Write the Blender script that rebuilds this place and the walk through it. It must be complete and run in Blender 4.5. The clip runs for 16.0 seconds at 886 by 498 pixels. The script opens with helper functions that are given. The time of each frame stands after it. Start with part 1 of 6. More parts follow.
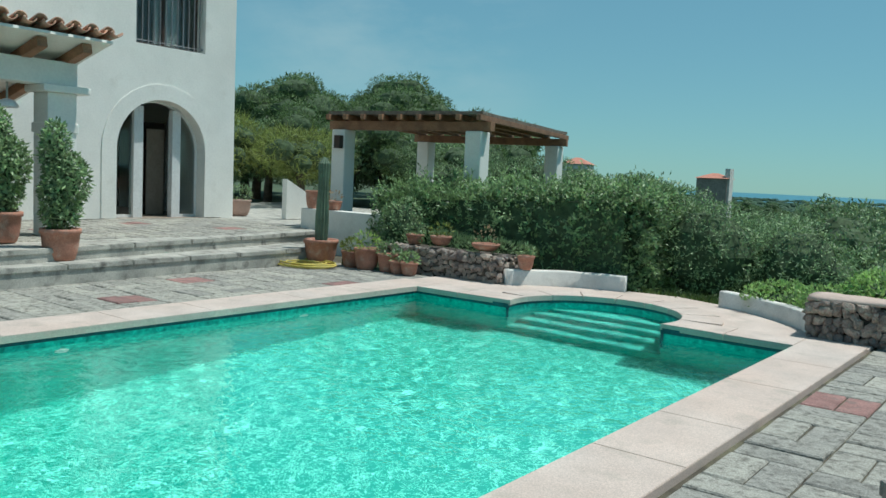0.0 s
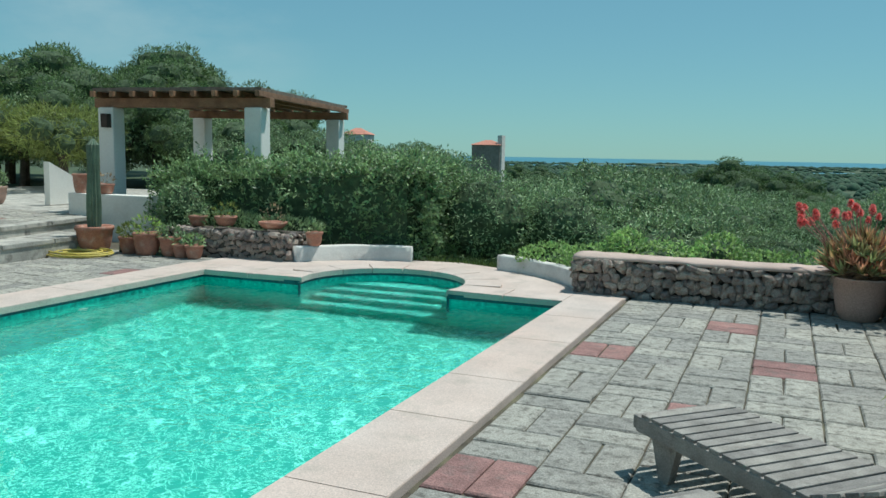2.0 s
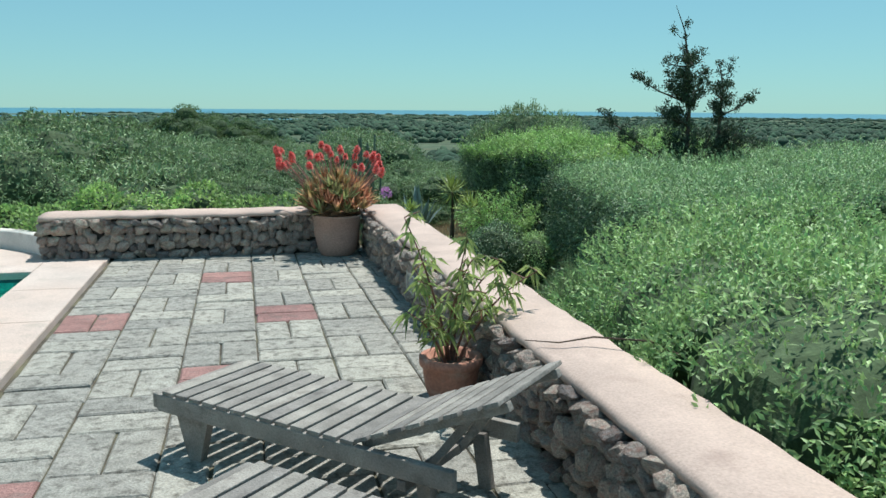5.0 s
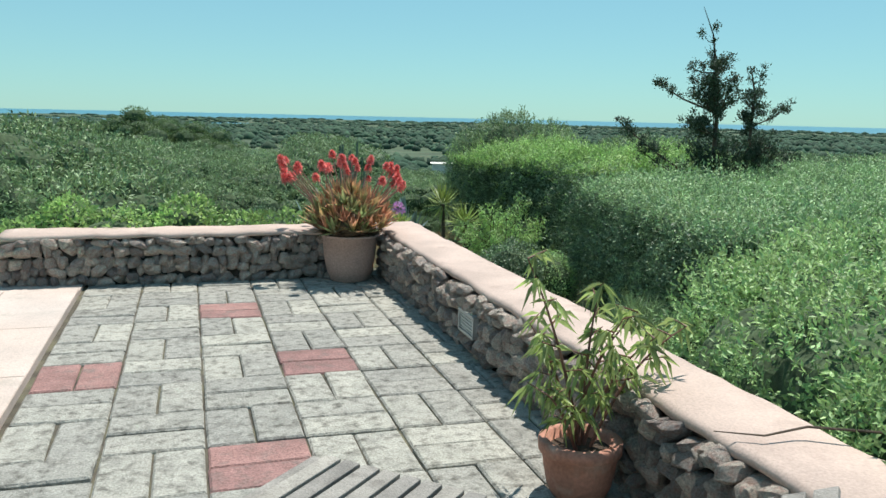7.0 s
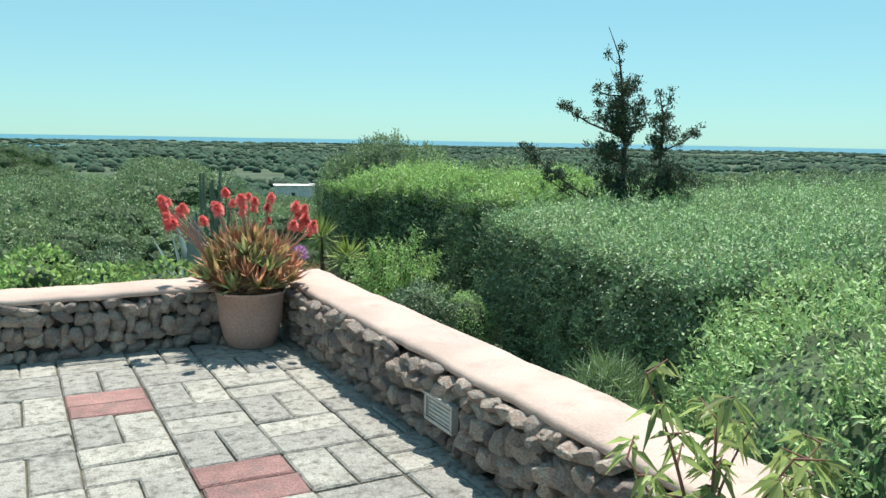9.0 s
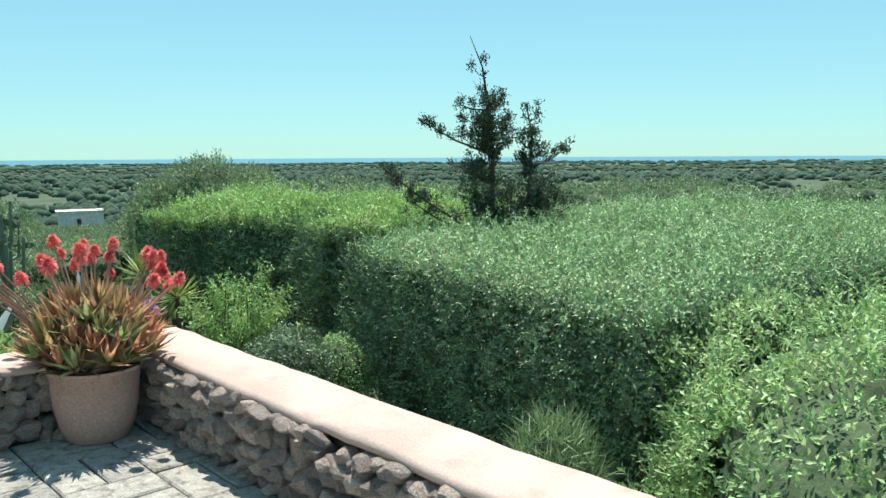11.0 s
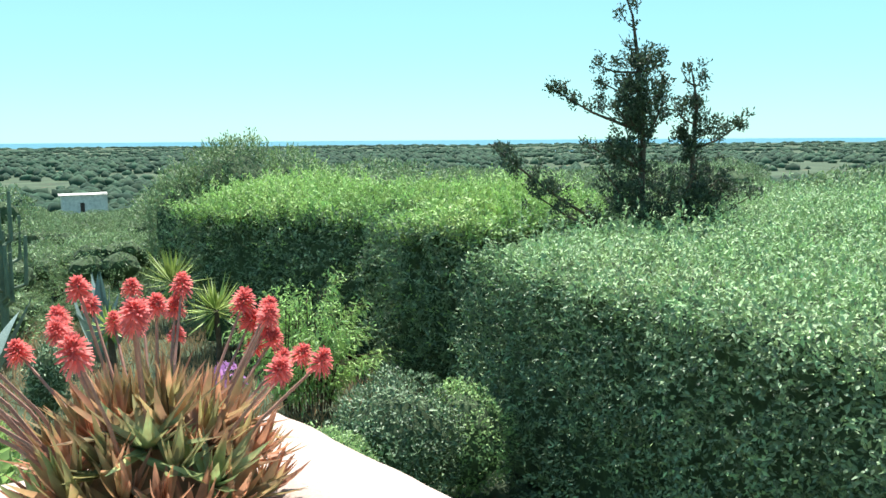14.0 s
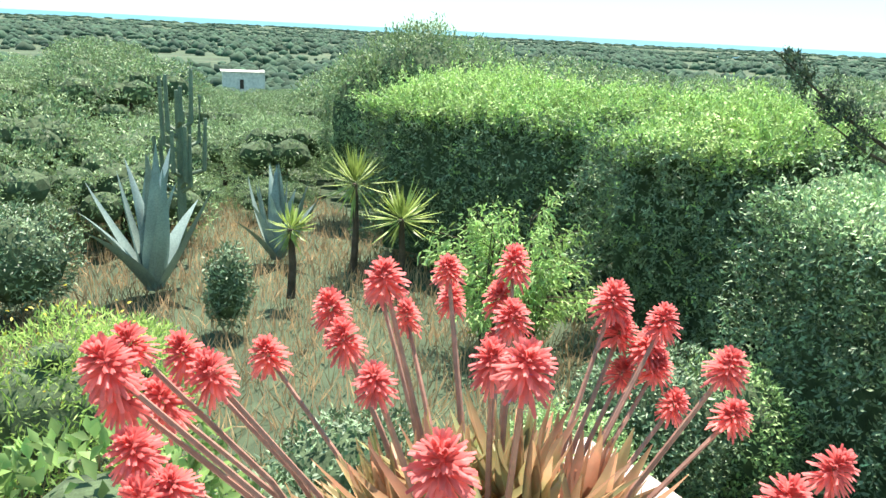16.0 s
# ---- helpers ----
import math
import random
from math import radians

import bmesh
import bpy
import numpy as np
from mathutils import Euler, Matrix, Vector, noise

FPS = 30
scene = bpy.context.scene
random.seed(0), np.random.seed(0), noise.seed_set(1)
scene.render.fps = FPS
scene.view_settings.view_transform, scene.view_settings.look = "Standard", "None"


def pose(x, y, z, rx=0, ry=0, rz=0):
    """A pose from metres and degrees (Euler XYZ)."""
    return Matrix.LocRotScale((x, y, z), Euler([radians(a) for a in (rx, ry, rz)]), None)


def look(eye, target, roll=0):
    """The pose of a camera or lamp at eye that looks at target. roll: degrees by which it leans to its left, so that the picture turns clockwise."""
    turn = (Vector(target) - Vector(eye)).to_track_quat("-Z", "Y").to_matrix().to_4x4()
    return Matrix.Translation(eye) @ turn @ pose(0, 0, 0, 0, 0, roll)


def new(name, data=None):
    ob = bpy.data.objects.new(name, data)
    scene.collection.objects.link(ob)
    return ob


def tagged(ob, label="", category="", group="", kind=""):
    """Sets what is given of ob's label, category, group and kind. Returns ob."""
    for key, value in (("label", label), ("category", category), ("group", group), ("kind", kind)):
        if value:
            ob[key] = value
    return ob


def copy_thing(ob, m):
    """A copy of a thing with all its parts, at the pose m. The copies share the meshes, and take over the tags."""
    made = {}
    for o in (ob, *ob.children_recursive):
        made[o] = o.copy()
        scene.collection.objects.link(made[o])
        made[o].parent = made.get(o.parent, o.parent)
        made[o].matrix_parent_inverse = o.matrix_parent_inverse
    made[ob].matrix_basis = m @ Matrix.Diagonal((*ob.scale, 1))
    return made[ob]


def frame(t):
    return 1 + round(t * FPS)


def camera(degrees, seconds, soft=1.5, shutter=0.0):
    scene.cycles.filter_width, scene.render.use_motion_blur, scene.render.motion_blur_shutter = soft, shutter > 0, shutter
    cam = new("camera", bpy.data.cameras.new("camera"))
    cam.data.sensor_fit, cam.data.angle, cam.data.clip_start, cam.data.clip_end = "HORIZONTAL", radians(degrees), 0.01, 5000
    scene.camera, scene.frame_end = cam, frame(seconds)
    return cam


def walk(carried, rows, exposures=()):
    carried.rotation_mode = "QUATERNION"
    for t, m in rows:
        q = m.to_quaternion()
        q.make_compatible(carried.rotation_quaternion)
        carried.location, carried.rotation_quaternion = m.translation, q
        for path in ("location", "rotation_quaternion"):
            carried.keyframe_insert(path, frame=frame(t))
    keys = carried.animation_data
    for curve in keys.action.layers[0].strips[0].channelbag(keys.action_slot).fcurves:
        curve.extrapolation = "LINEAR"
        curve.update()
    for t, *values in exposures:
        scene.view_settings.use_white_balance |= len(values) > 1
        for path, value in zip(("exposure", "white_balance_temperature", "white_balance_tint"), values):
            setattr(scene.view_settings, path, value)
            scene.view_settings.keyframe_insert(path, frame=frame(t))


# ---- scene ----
cam = camera(57.0, 16.0)

PATH = [
    (0, (-1.281, -9.5, 1.523), (-2.504, -7.928, 1.343), 2.7),
    (0.5, (-1.297, -9.57, 1.544), (-2.445, -7.949, 1.309), 2.1),
    (1, (-1.279, -9.558, 1.546), (-2.409, -7.924, 1.319), 2.4),
    (1.5, (-1.203, -9.622, 1.567), (-2.227, -7.920, 1.337), 1.8),
    (2, (-1.210, -9.687, 1.603), (-1.980, -7.856, 1.368), 1.0),
    (2.5, (-1.240, -9.591, 1.592), (-1.766, -7.678, 1.335), 0.6),
    (3, (-1.222, -9.542, 1.586), (-1.536, -7.583, 1.330), 1.3),
    (3.5, (-1.198, -9.527, 1.576), (-1.352, -7.547, 1.336), 2.1),
    (4, (-1.161, -9.488, 1.584), (-1.220, -7.513, 1.274), 1.0),
    (4.5, (-1.283, -9.344, 1.552), (-0.996, -7.392, 1.221), 0.3),
    (4.7, (-1.345, -9.340, 1.570), (-0.946, -7.408, 1.229), -0.0),
    (6.8, (-1.858, -8.190, 1.555), (-1.269, -6.309, 1.217), 1.2),
    (7, (-1.882, -8.044, 1.549), (-1.295, -6.159, 1.224), 1.3),
    (7.5, (-1.995, -7.701, 1.560), (-1.429, -5.812, 1.225), 1.5),
    (8, (-2.127, -7.360, 1.588), (-1.475, -5.495, 1.276), 0.5),
    (8.5, (-2.124, -7.041, 1.568), (-1.314, -5.239, 1.255), 1.3),
    (9, (-2.099, -6.720, 1.611), (-1.160, -4.975, 1.341), 1.0),
    (9.5, (-2.090, -6.430, 1.619), (-1.023, -4.766, 1.318), 0.5),
    (9.7, (-2.122, -6.322, 1.643), (-0.957, -4.720, 1.369), -1.0),
    (11.8, (-2.021, -4.801, 1.656), (-0.676, -3.342, 1.409), 0.0),
    (12, (-1.952, -4.616, 1.641), (-0.641, -3.128, 1.377), 1.2),
    (12.5, (-1.812, -4.192, 1.616), (-0.566, -2.649, 1.365), -0.0),
    (13, (-1.713, -3.786, 1.629), (-0.382, -2.316, 1.368), -1.5),
    (13.5, (-1.555, -3.413, 1.625), (-0.199, -1.963, 1.385), -1.3),
    (14, (-1.427, -3.015, 1.619), (-0.105, -1.539, 1.347), -0.4),
    (14.5, (-1.374, -2.692, 1.643), (0.000, -1.260, 1.395), 0.5),
    (15, (-1.290, -2.330, 1.628), (-0.002, -0.817, 1.403), -1.4),
    (15.5, (-1.252, -2.010, 1.602), (-0.097, -0.424, 1.215), 2.0),
    (16, (-1.265, -1.634, 1.602), (-0.234, -0.002, 1.077), 2.9),
]
walk(cam, [(t, look(eye, target, roll)) for t, eye, target, roll in PATH],
     [(0, -0.1, 6000, 2), (3.5, 0.02, 6000, 2), (4.4, 0.2, 6050, 4), (5.8, 0.3, 6200, 7), (7, 0.42, 6350, 8), (9, 0.65, 6400, 8), (12.5, 0.86, 6400, 8), (14.2, 1.1, 6400, 8), (15.2, 1.17, 6450, 9), (16, 1.58, 6700, 12)])


# ---------------------------------------------------------------- world and sun
SUN_AZ, SUN_EL = radians(42), radians(68)      # azimuth from +y towards +x
sky_world = bpy.data.worlds.new("sky_world")
scene.world = sky_world
sky_world.use_nodes = True
wn = sky_world.node_tree
sky = wn.nodes.new("ShaderNodeTexSky")
sky.sky_type = "NISHITA"
sky.sun_disc = False
sky.sun_elevation, sky.sun_rotation = SUN_EL, SUN_AZ
sky.altitude, sky.air_density, sky.dust_density, sky.ozone_density = 80, 1.0, 0.05, 1.0
tone = wn.nodes.new("ShaderNodeMix")
tone.data_type, tone.blend_type = "RGBA", "MULTIPLY"
tone.inputs[0].default_value, tone.inputs[7].default_value = 1.0, (0.56, 0.955, 1.02, 1)
even = wn.nodes.new("ShaderNodeGamma")
even.inputs[1].default_value = 0.5
wn.links.new(sky.outputs[0], even.inputs[0])
wn.links.new(even.outputs[0], tone.inputs[6])
# thin cirrus high over the house
where = wn.nodes.new("ShaderNodeTexCoord")
squash = wn.nodes.new("ShaderNodeMapping")
squash.inputs["Rotation"].default_value = (0.0, 0.35, 0.5)
squash.inputs["Scale"].default_value = (1.6, 5.0, 9.0)
wisp = wn.nodes.new("ShaderNodeTexNoise")
wisp.inputs["Scale"].default_value, wisp.inputs["Detail"].default_value, wisp.inputs["Roughness"].default_value = 1.3, 6.0, 0.62
thin = wn.nodes.new("ShaderNodeMapRange")
thin.inputs[1].default_value, thin.inputs[2].default_value, thin.inputs[3].default_value, thin.inputs[4].default_value = 0.38, 0.72, 0.0, 0.45
aside = wn.nodes.new("ShaderNodeVectorMath")
aside.operation = "DOT_PRODUCT"
aside.inputs[1].default_value = (-0.663, 0.730, 0.170)
edge = wn.nodes.new("ShaderNodeMapRange")
edge.interpolation_type = "SMOOTHSTEP"
edge.inputs[1].default_value, edge.inputs[2].default_value = 0.975, 1.0
both = wn.nodes.new("ShaderNodeMath")
both.operation = "MULTIPLY"
veil = wn.nodes.new("ShaderNodeMix")
veil.data_type = "RGBA"
veil.inputs[7].default_value = (2.2, 2.9, 3.0, 1)
wn.links.new(where.outputs["Generated"], squash.inputs[0])
wn.links.new(squash.outputs[0], wisp.inputs["Vector"])
wn.links.new(wisp.outputs[0], thin.inputs[0])
wn.links.new(where.outputs["Generated"], aside.inputs[0])
wn.links.new(aside.outputs["Value"], edge.inputs[0])
wn.links.new(thin.outputs[0], both.inputs[0])
wn.links.new(edge.outputs[0], both.inputs[1])
wn.links.new(both.outputs[0], veil.inputs[0])
wn.links.new(tone.outputs[2], veil.inputs[6])
wn.links.new(veil.outputs[2], wn.nodes["Background"].inputs[0])
wn.nodes["Background"].inputs[1].default_value = 0.20
sun = new("sun", bpy.data.lights.new("sun", "SUN"))
sun.data.energy, sun.data.angle, sun.data.color = 4.2, radians(0.6), (1.0, 0.95, 0.88)
sun.matrix_world = look((math.sin(SUN_AZ) * math.cos(SUN_EL) * 30, math.cos(SUN_AZ) * math.cos(SUN_EL) * 30, math.sin(SUN_EL) * 30), (0, 0, 0))

# ---------------------------------------------------------------- materials
RNG = np.random.default_rng(7)


def mat(name, col, rough=0.85, var=0.25, scale=6.0, fine=60.0, bump=0.3, second=None, spread=0.5, island=0.0, obj=0.0, metal=0.0,
        spec=0.4, trans=0.0, coarse_bump=0.0, stain=None, stain_at=(0.55, 0.75), speck=0.55):
    """A procedural surface: base colour varied by coarse and fine noise, by piece, with stains and relief."""
    m = bpy.data.materials.new(name)
    m.use_nodes = True
    nt = m.node_tree
    N, L = nt.nodes, nt.links
    b = N["Principled BSDF"]
    co = N.new("ShaderNodeTexCoord")
    src = co.outputs["Object"]
    if obj:
        info = N.new("ShaderNodeObjectInfo")
        add = N.new("ShaderNodeVectorMath")
        add.operation = "MULTIPLY_ADD"
        add.inputs[1].default_value = (1, 1, 1)
        sc = N.new("ShaderNodeVectorMath")
        sc.operation = "SCALE"
        sc.inputs[0].default_value = (37.0, 11.0, 23.0)
        L.new(info.outputs["Random"], sc.inputs["Scale"])
        L.new(src, add.inputs[0])
        L.new(sc.outputs[0], add.inputs[2])
        src = add.outputs[0]

    def noise_tex(s, detail=4.0):
        t = N.new("ShaderNodeTexNoise")
        t.inputs["Scale"].default_value, t.inputs["Detail"].default_value = s, detail
        L.new(src, t.inputs["Vector"])
        return t

    def mix(a, c, fac, mode="MIX"):
        x = N.new("ShaderNodeMix")
        x.data_type, x.blend_type = "RGBA", mode
        for sock, v in ((6, a), (7, c), (0, fac)):
            if isinstance(v, (int, float)):
                x.inputs[sock].default_value = v
            elif isinstance(v, tuple):
                x.inputs[sock].default_value = (*v, 1)
            else:
                L.new(v, x.inputs[sock])
        return x.outputs[2]

    def ramp(v, a, c):
        r = N.new("ShaderNodeMapRange")
        r.inputs[1].default_value, r.inputs[2].default_value = a, c
        L.new(v, r.inputs[0])
        return r.outputs[0]

    coarse, grain = noise_tex(scale), noise_tex(fine, 6.0)
    lo = tuple(c * (1 - var) for c in col)
    hi = tuple(min(c * (1 + var), 0.95) for c in col)
    colour = mix(lo, hi, ramp(coarse.outputs[0], 0.3, 0.7))
    if second:
        colour = mix(colour, second, ramp(noise_tex(scale * 0.37, 5.0).outputs[0], 0.5 - spread * 0.1, 0.5 + spread * 0.4))
    if stain:
        colour = mix(colour, stain, ramp(noise_tex(scale * 1.9, 8.0).outputs[0], *stain_at))
    colour = mix(colour, mix((0.55, 0.55, 0.55), (1.35, 1.35, 1.35), ramp(grain.outputs[0], 0.25, 0.75)), speck, "MULTIPLY")
    if obj or island:
        if obj:
            rnd = info.outputs["Random"]
        else:
            geo = N.new("ShaderNodeNewGeometry")
            rnd = geo.outputs["Random Per Island"]
        k = obj or island
        colour = mix(colour, mix((1 - k, 1 - k, 1 - k * 0.9), (1 + k, 1 + k * 0.95, 1 + k * 0.8), rnd), 1.0, "MULTIPLY")
    L.new(colour, b.inputs["Base Color"])
    b.inputs["Roughness"].default_value, b.inputs["Metallic"].default_value = rough, metal
    b.inputs["Specular IOR Level"].default_value = spec
    if bump:
        bm_ = N.new("ShaderNodeBump")
        bm_.inputs["Strength"].default_value, bm_.inputs["Distance"].default_value = bump, 0.01
        L.new(grain.outputs[0], bm_.inputs["Height"])
        if coarse_bump:
            b2 = N.new("ShaderNodeBump")
            b2.inputs["Strength"].default_value, b2.inputs["Distance"].default_value = coarse_bump, 0.05
            L.new(coarse.outputs[0], b2.inputs["Height"])
            L.new(b2.outputs[0], bm_.inputs["Normal"])
        L.new(bm_.outputs[0], b.inputs["Normal"])
    if trans:
        tr = N.new("ShaderNodeBsdfTranslucent")
        L.new(colour, tr.inputs[0])
        ms = N.new("ShaderNodeMixShader")
        ms.inputs[0].default_value = trans
        L.new(b.outputs[0], ms.inputs[1])
        L.new(tr.outputs[0], ms.inputs[2])
        L.new(ms.outputs[0], N["Material Output"].inputs[0])
    return m


def leaf_mat(name, col, k=0.45, rough=0.5, trans=0.3, second=None, scale=1.2, spec=0.4):
    rough, trans = max(rough, 0.42), min(0.5, trans * 1.35)
    return mat(name, col, rough=rough, var=0.3, scale=scale, fine=14.0, bump=0.0, second=second, island=k, trans=trans, spec=spec)


M_PAVER = mat("paver_concrete", (0.365, 0.35, 0.305), rough=0.92, var=0.22, scale=10, fine=85, bump=0.9, second=(0.41, 0.39, 0.34), obj=0.17,
              stain=(0.13, 0.12, 0.10), stain_at=(0.50, 0.74), coarse_bump=0.25, speck=0.8)
M_PAVER_RED = mat("paver_red", (0.33, 0.185, 0.165), rough=0.92, var=0.22, scale=7, fine=85, bump=0.9, obj=0.14, stain=(0.22, 0.17, 0.15), stain_at=(0.5, 0.8), speck=0.8)
M_JOINT = mat("joint_earth", (0.085, 0.072, 0.052), var=0.4, scale=9, fine=90, second=(0.16, 0.15, 0.09))
M_COPING = mat("coping_stone", (0.60, 0.505, 0.445), rough=0.82, var=0.12, scale=2.2, fine=120, bump=0.3, second=(0.60, 0.42, 0.33), spread=1.6, stain=(0.42, 0.36, 0.30), stain_at=(0.55, 0.82), coarse_bump=0.2)
M_CAP = mat("plaster_cap", (0.55, 0.42, 0.355), rough=0.9, var=0.12, scale=3, fine=90, bump=0.25, coarse_bump=0.2, stain=(0.42, 0.31, 0.26), stain_at=(0.56, 0.82), speck=0.35)
M_STONE = mat("wall_stone", (0.52, 0.455, 0.395), rough=0.92, var=0.38, scale=13, fine=70, bump=1.0, second=(0.50, 0.30, 0.24), spread=0.6, obj=0.42, coarse_bump=0.6, stain=(0.62, 0.58, 0.52), stain_at=(0.56, 0.72))
M_MORTAR = mat("wall_mortar", (0.10, 0.085, 0.07), rough=0.95, var=0.35, scale=9, fine=60, bump=0.9, coarse_bump=0.6)
M_WHITE = mat("lime_wash", (0.82, 0.80, 0.74), rough=0.9, var=0.05, scale=1.3, fine=30, bump=0.12, coarse_bump=0.3, stain=(0.68, 0.65, 0.58), stain_at=(0.6, 0.9), speck=0.12)
M_CURB = mat("curb_plaster", (0.74, 0.70, 0.64), rough=0.9, var=0.10, scale=3, fine=60, bump=0.4, coarse_bump=0.3, stain=(0.55, 0.50, 0.44), stain_at=(0.55, 0.85), speck=0.25)
M_STEP = mat("step_stone", (0.44, 0.42, 0.37), rough=0.9, var=0.25, scale=3.0, fine=60, bump=0.6, coarse_bump=0.3, stain=(0.17, 0.16, 0.14), stain_at=(0.52, 0.72))
M_TERRA = mat("terracotta", (0.42, 0.20, 0.14), rough=0.85, var=0.18, scale=5, fine=60, bump=0.3, obj=0.12, stain=(0.5, 0.36, 0.29), stain_at=(0.52, 0.8))
M_TERRA_PALE = mat("terracotta_pale", (0.50, 0.335, 0.275), rough=0.85, var=0.10, scale=4, fine=70, bump=0.25, stain=(0.36, 0.24, 0.20), stain_at=(0.55, 0.85))
M_SOIL = mat("soil", (0.07, 0.05, 0.035), rough=1.0, var=0.5, scale=14, fine=90, bump=1.0)
M_TILE = mat("roof_tile", (0.56, 0.32, 0.22), rough=0.85, var=0.25, scale=4, fine=40, bump=0.4, obj=0.22, stain=(0.42, 0.36, 0.30), stain_at=(0.5, 0.8))
M_WOOD = mat("grey_teak", (0.30, 0.275, 0.245), rough=0.85, var=0.25, scale=7, fine=120, bump=0.6, obj=0.18, stain=(0.15, 0.13, 0.115), stain_at=(0.55, 0.8))
M_BEAM = mat("brown_beam", (0.30, 0.16, 0.09), rough=0.7, var=0.25, scale=6, fine=70, bump=0.4, obj=0.15)
M_ROOFING = mat("reed_roof", (0.20, 0.165, 0.13), rough=0.95, var=0.3, scale=10, fine=120, bump=0.8)
M_FRAME = mat("white_frame", (0.72, 0.72, 0.70), rough=0.5, var=0.05, bump=0.05)
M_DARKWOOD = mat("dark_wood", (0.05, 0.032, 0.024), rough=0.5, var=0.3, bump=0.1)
M_ROOM = mat("room_wall", (0.30, 0.24, 0.19), rough=0.9, var=0.1, bump=0.1)
M_BARS = mat("window_bar", (0.22, 0.22, 0.23), rough=0.5, var=0.1, bump=0.05)
M_METAL = mat("grey_metal", (0.45, 0.45, 0.43), rough=0.45, var=0.1, bump=0.05, metal=0.4)
M_LENS = mat("frosted_lens", (0.42, 0.44, 0.40), rough=0.25, var=0.08, bump=0.02, spec=0.6)
M_HOSE = mat("yellow_hose", (0.62, 0.50, 0.12), rough=0.5, var=0.1, bump=0.05)
M_LAMP = mat("lamp_white", (0.75, 0.76, 0.78), rough=0.35, var=0.03, bump=0.0)
M_BARK = mat("bark", (0.10, 0.075, 0.055), rough=0.95, var=0.4, scale=9, fine=40, bump=0.9)
M_CACTUS = mat("cactus_skin", (0.16, 0.215, 0.145), rough=0.7, var=0.25, scale=6, fine=80, bump=0.3)
M_AGAVE = mat("agave_leaf", (0.27, 0.36, 0.33), rough=0.6, var=0.2, scale=3, fine=60, bump=0.1, obj=0.15)
M_YUCCA = leaf_mat("yucca_leaf", (0.32, 0.42, 0.11), 0.3, 0.4, 0.2)
M_ALOE = leaf_mat("aloe_leaf", (0.38, 0.46, 0.20), 0.4, 0.45, 0.2, second=(0.44, 0.21, 0.13), scale=11.0)
M_ALOE_RED = leaf_mat("aloe_leaf_red", (0.58, 0.29, 0.18), 0.45, 0.45, 0.3, second=(0.34, 0.38, 0.15), scale=11.0)
M_ALOE_DARK = leaf_mat("aloe_leaf_dark", (0.20, 0.13, 0.085), 0.4, 0.7, 0.1, second=(0.14, 0.12, 0.06), scale=9.0)
M_STALK = mat("aloe_stalk", (0.36, 0.19, 0.14), rough=0.6, var=0.2, scale=8, bump=0.1)
M_FLOWER = leaf_mat("aloe_flower", (0.95, 0.21, 0.20), 0.16, 0.5, 0.45, second=(0.95, 0.31, 0.27), scale=30.0)
M_FLOWER2 = leaf_mat("purple_flower", (0.62, 0.30, 0.62), 0.3, 0.5, 0.3)
M_YFLOWER = leaf_mat("yellow_flower", (0.75, 0.62, 0.08), 0.2, 0.5, 0.3)
M_PEACH = leaf_mat("peach_leaf", (0.33, 0.42, 0.15), 0.45, 0.4, 0.4)
M_PEACH_STEM = mat("peach_stem", (0.17, 0.075, 0.05), rough=0.6, var=0.2, bump=0.2)
# hedge faces take the darker leaf, tops a paler one: shade and sun as colour
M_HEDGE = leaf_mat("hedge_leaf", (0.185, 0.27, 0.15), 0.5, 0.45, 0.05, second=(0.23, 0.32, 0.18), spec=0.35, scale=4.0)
M_HEDGE_SUNLIT = leaf_mat("sunlit_hedge_leaf", (0.33, 0.49, 0.24), 0.38, 0.5, 0.12, second=(0.42, 0.56, 0.30), spec=0.3, scale=4.0)
M_PALE_YELLOW = leaf_mat("pale_bright_leaf", (0.36, 0.55, 0.19), 0.38, 0.5, 0.16, second=(0.44, 0.60, 0.22), spec=0.3, scale=4.0)
M_HEDGE_DARK = leaf_mat("laurel_leaf", (0.28, 0.41, 0.19), 0.5, 0.35, 0.25, second=(0.21, 0.31, 0.13), spec=0.5)
M_SHRUB = leaf_mat("shrub_leaf", (0.34, 0.51, 0.21), 0.42, 0.48, 0.2, second=(0.42, 0.58, 0.25), spec=0.35, scale=4.0)
M_BRIGHT = leaf_mat("bright_leaf", (0.38, 0.54, 0.15), 0.45, 0.5, 0.35)
M_VINE = leaf_mat("vine_leaf", (0.31, 0.47, 0.16), 0.45, 0.45, 0.35)
M_OLIVE = leaf_mat("olive_leaf", (0.27, 0.385, 0.185), 0.40, 0.5, 0.16, second=(0.21, 0.29, 0.12), scale=0.5)
M_MACCHIA = leaf_mat("scrub_leaf", (0.23, 0.33, 0.16), 0.5, 0.55, 0.16, second=(0.21, 0.27, 0.13), scale=0.3)
M_PINE = leaf_mat("pine_needle", (0.13, 0.21, 0.075), 0.45, 0.55, 0.2, second=(0.14, 0.20, 0.07), scale=0.6)
M_CONIFER = leaf_mat("cypress_leaf", (0.085, 0.125, 0.075), 0.5, 0.6, 0.15, second=(0.07, 0.10, 0.06), scale=3.0)
M_YELLOWISH = leaf_mat("tamarisk_leaf", (0.23, 0.28, 0.075), 0.45, 0.55, 0.3)
M_DRY = leaf_mat("dry_grass", (0.48, 0.35, 0.21), 0.4, 0.8, 0.3)
M_GRASS = leaf_mat("green_grass", (0.12, 0.18, 0.05), 0.4, 0.7, 0.3)
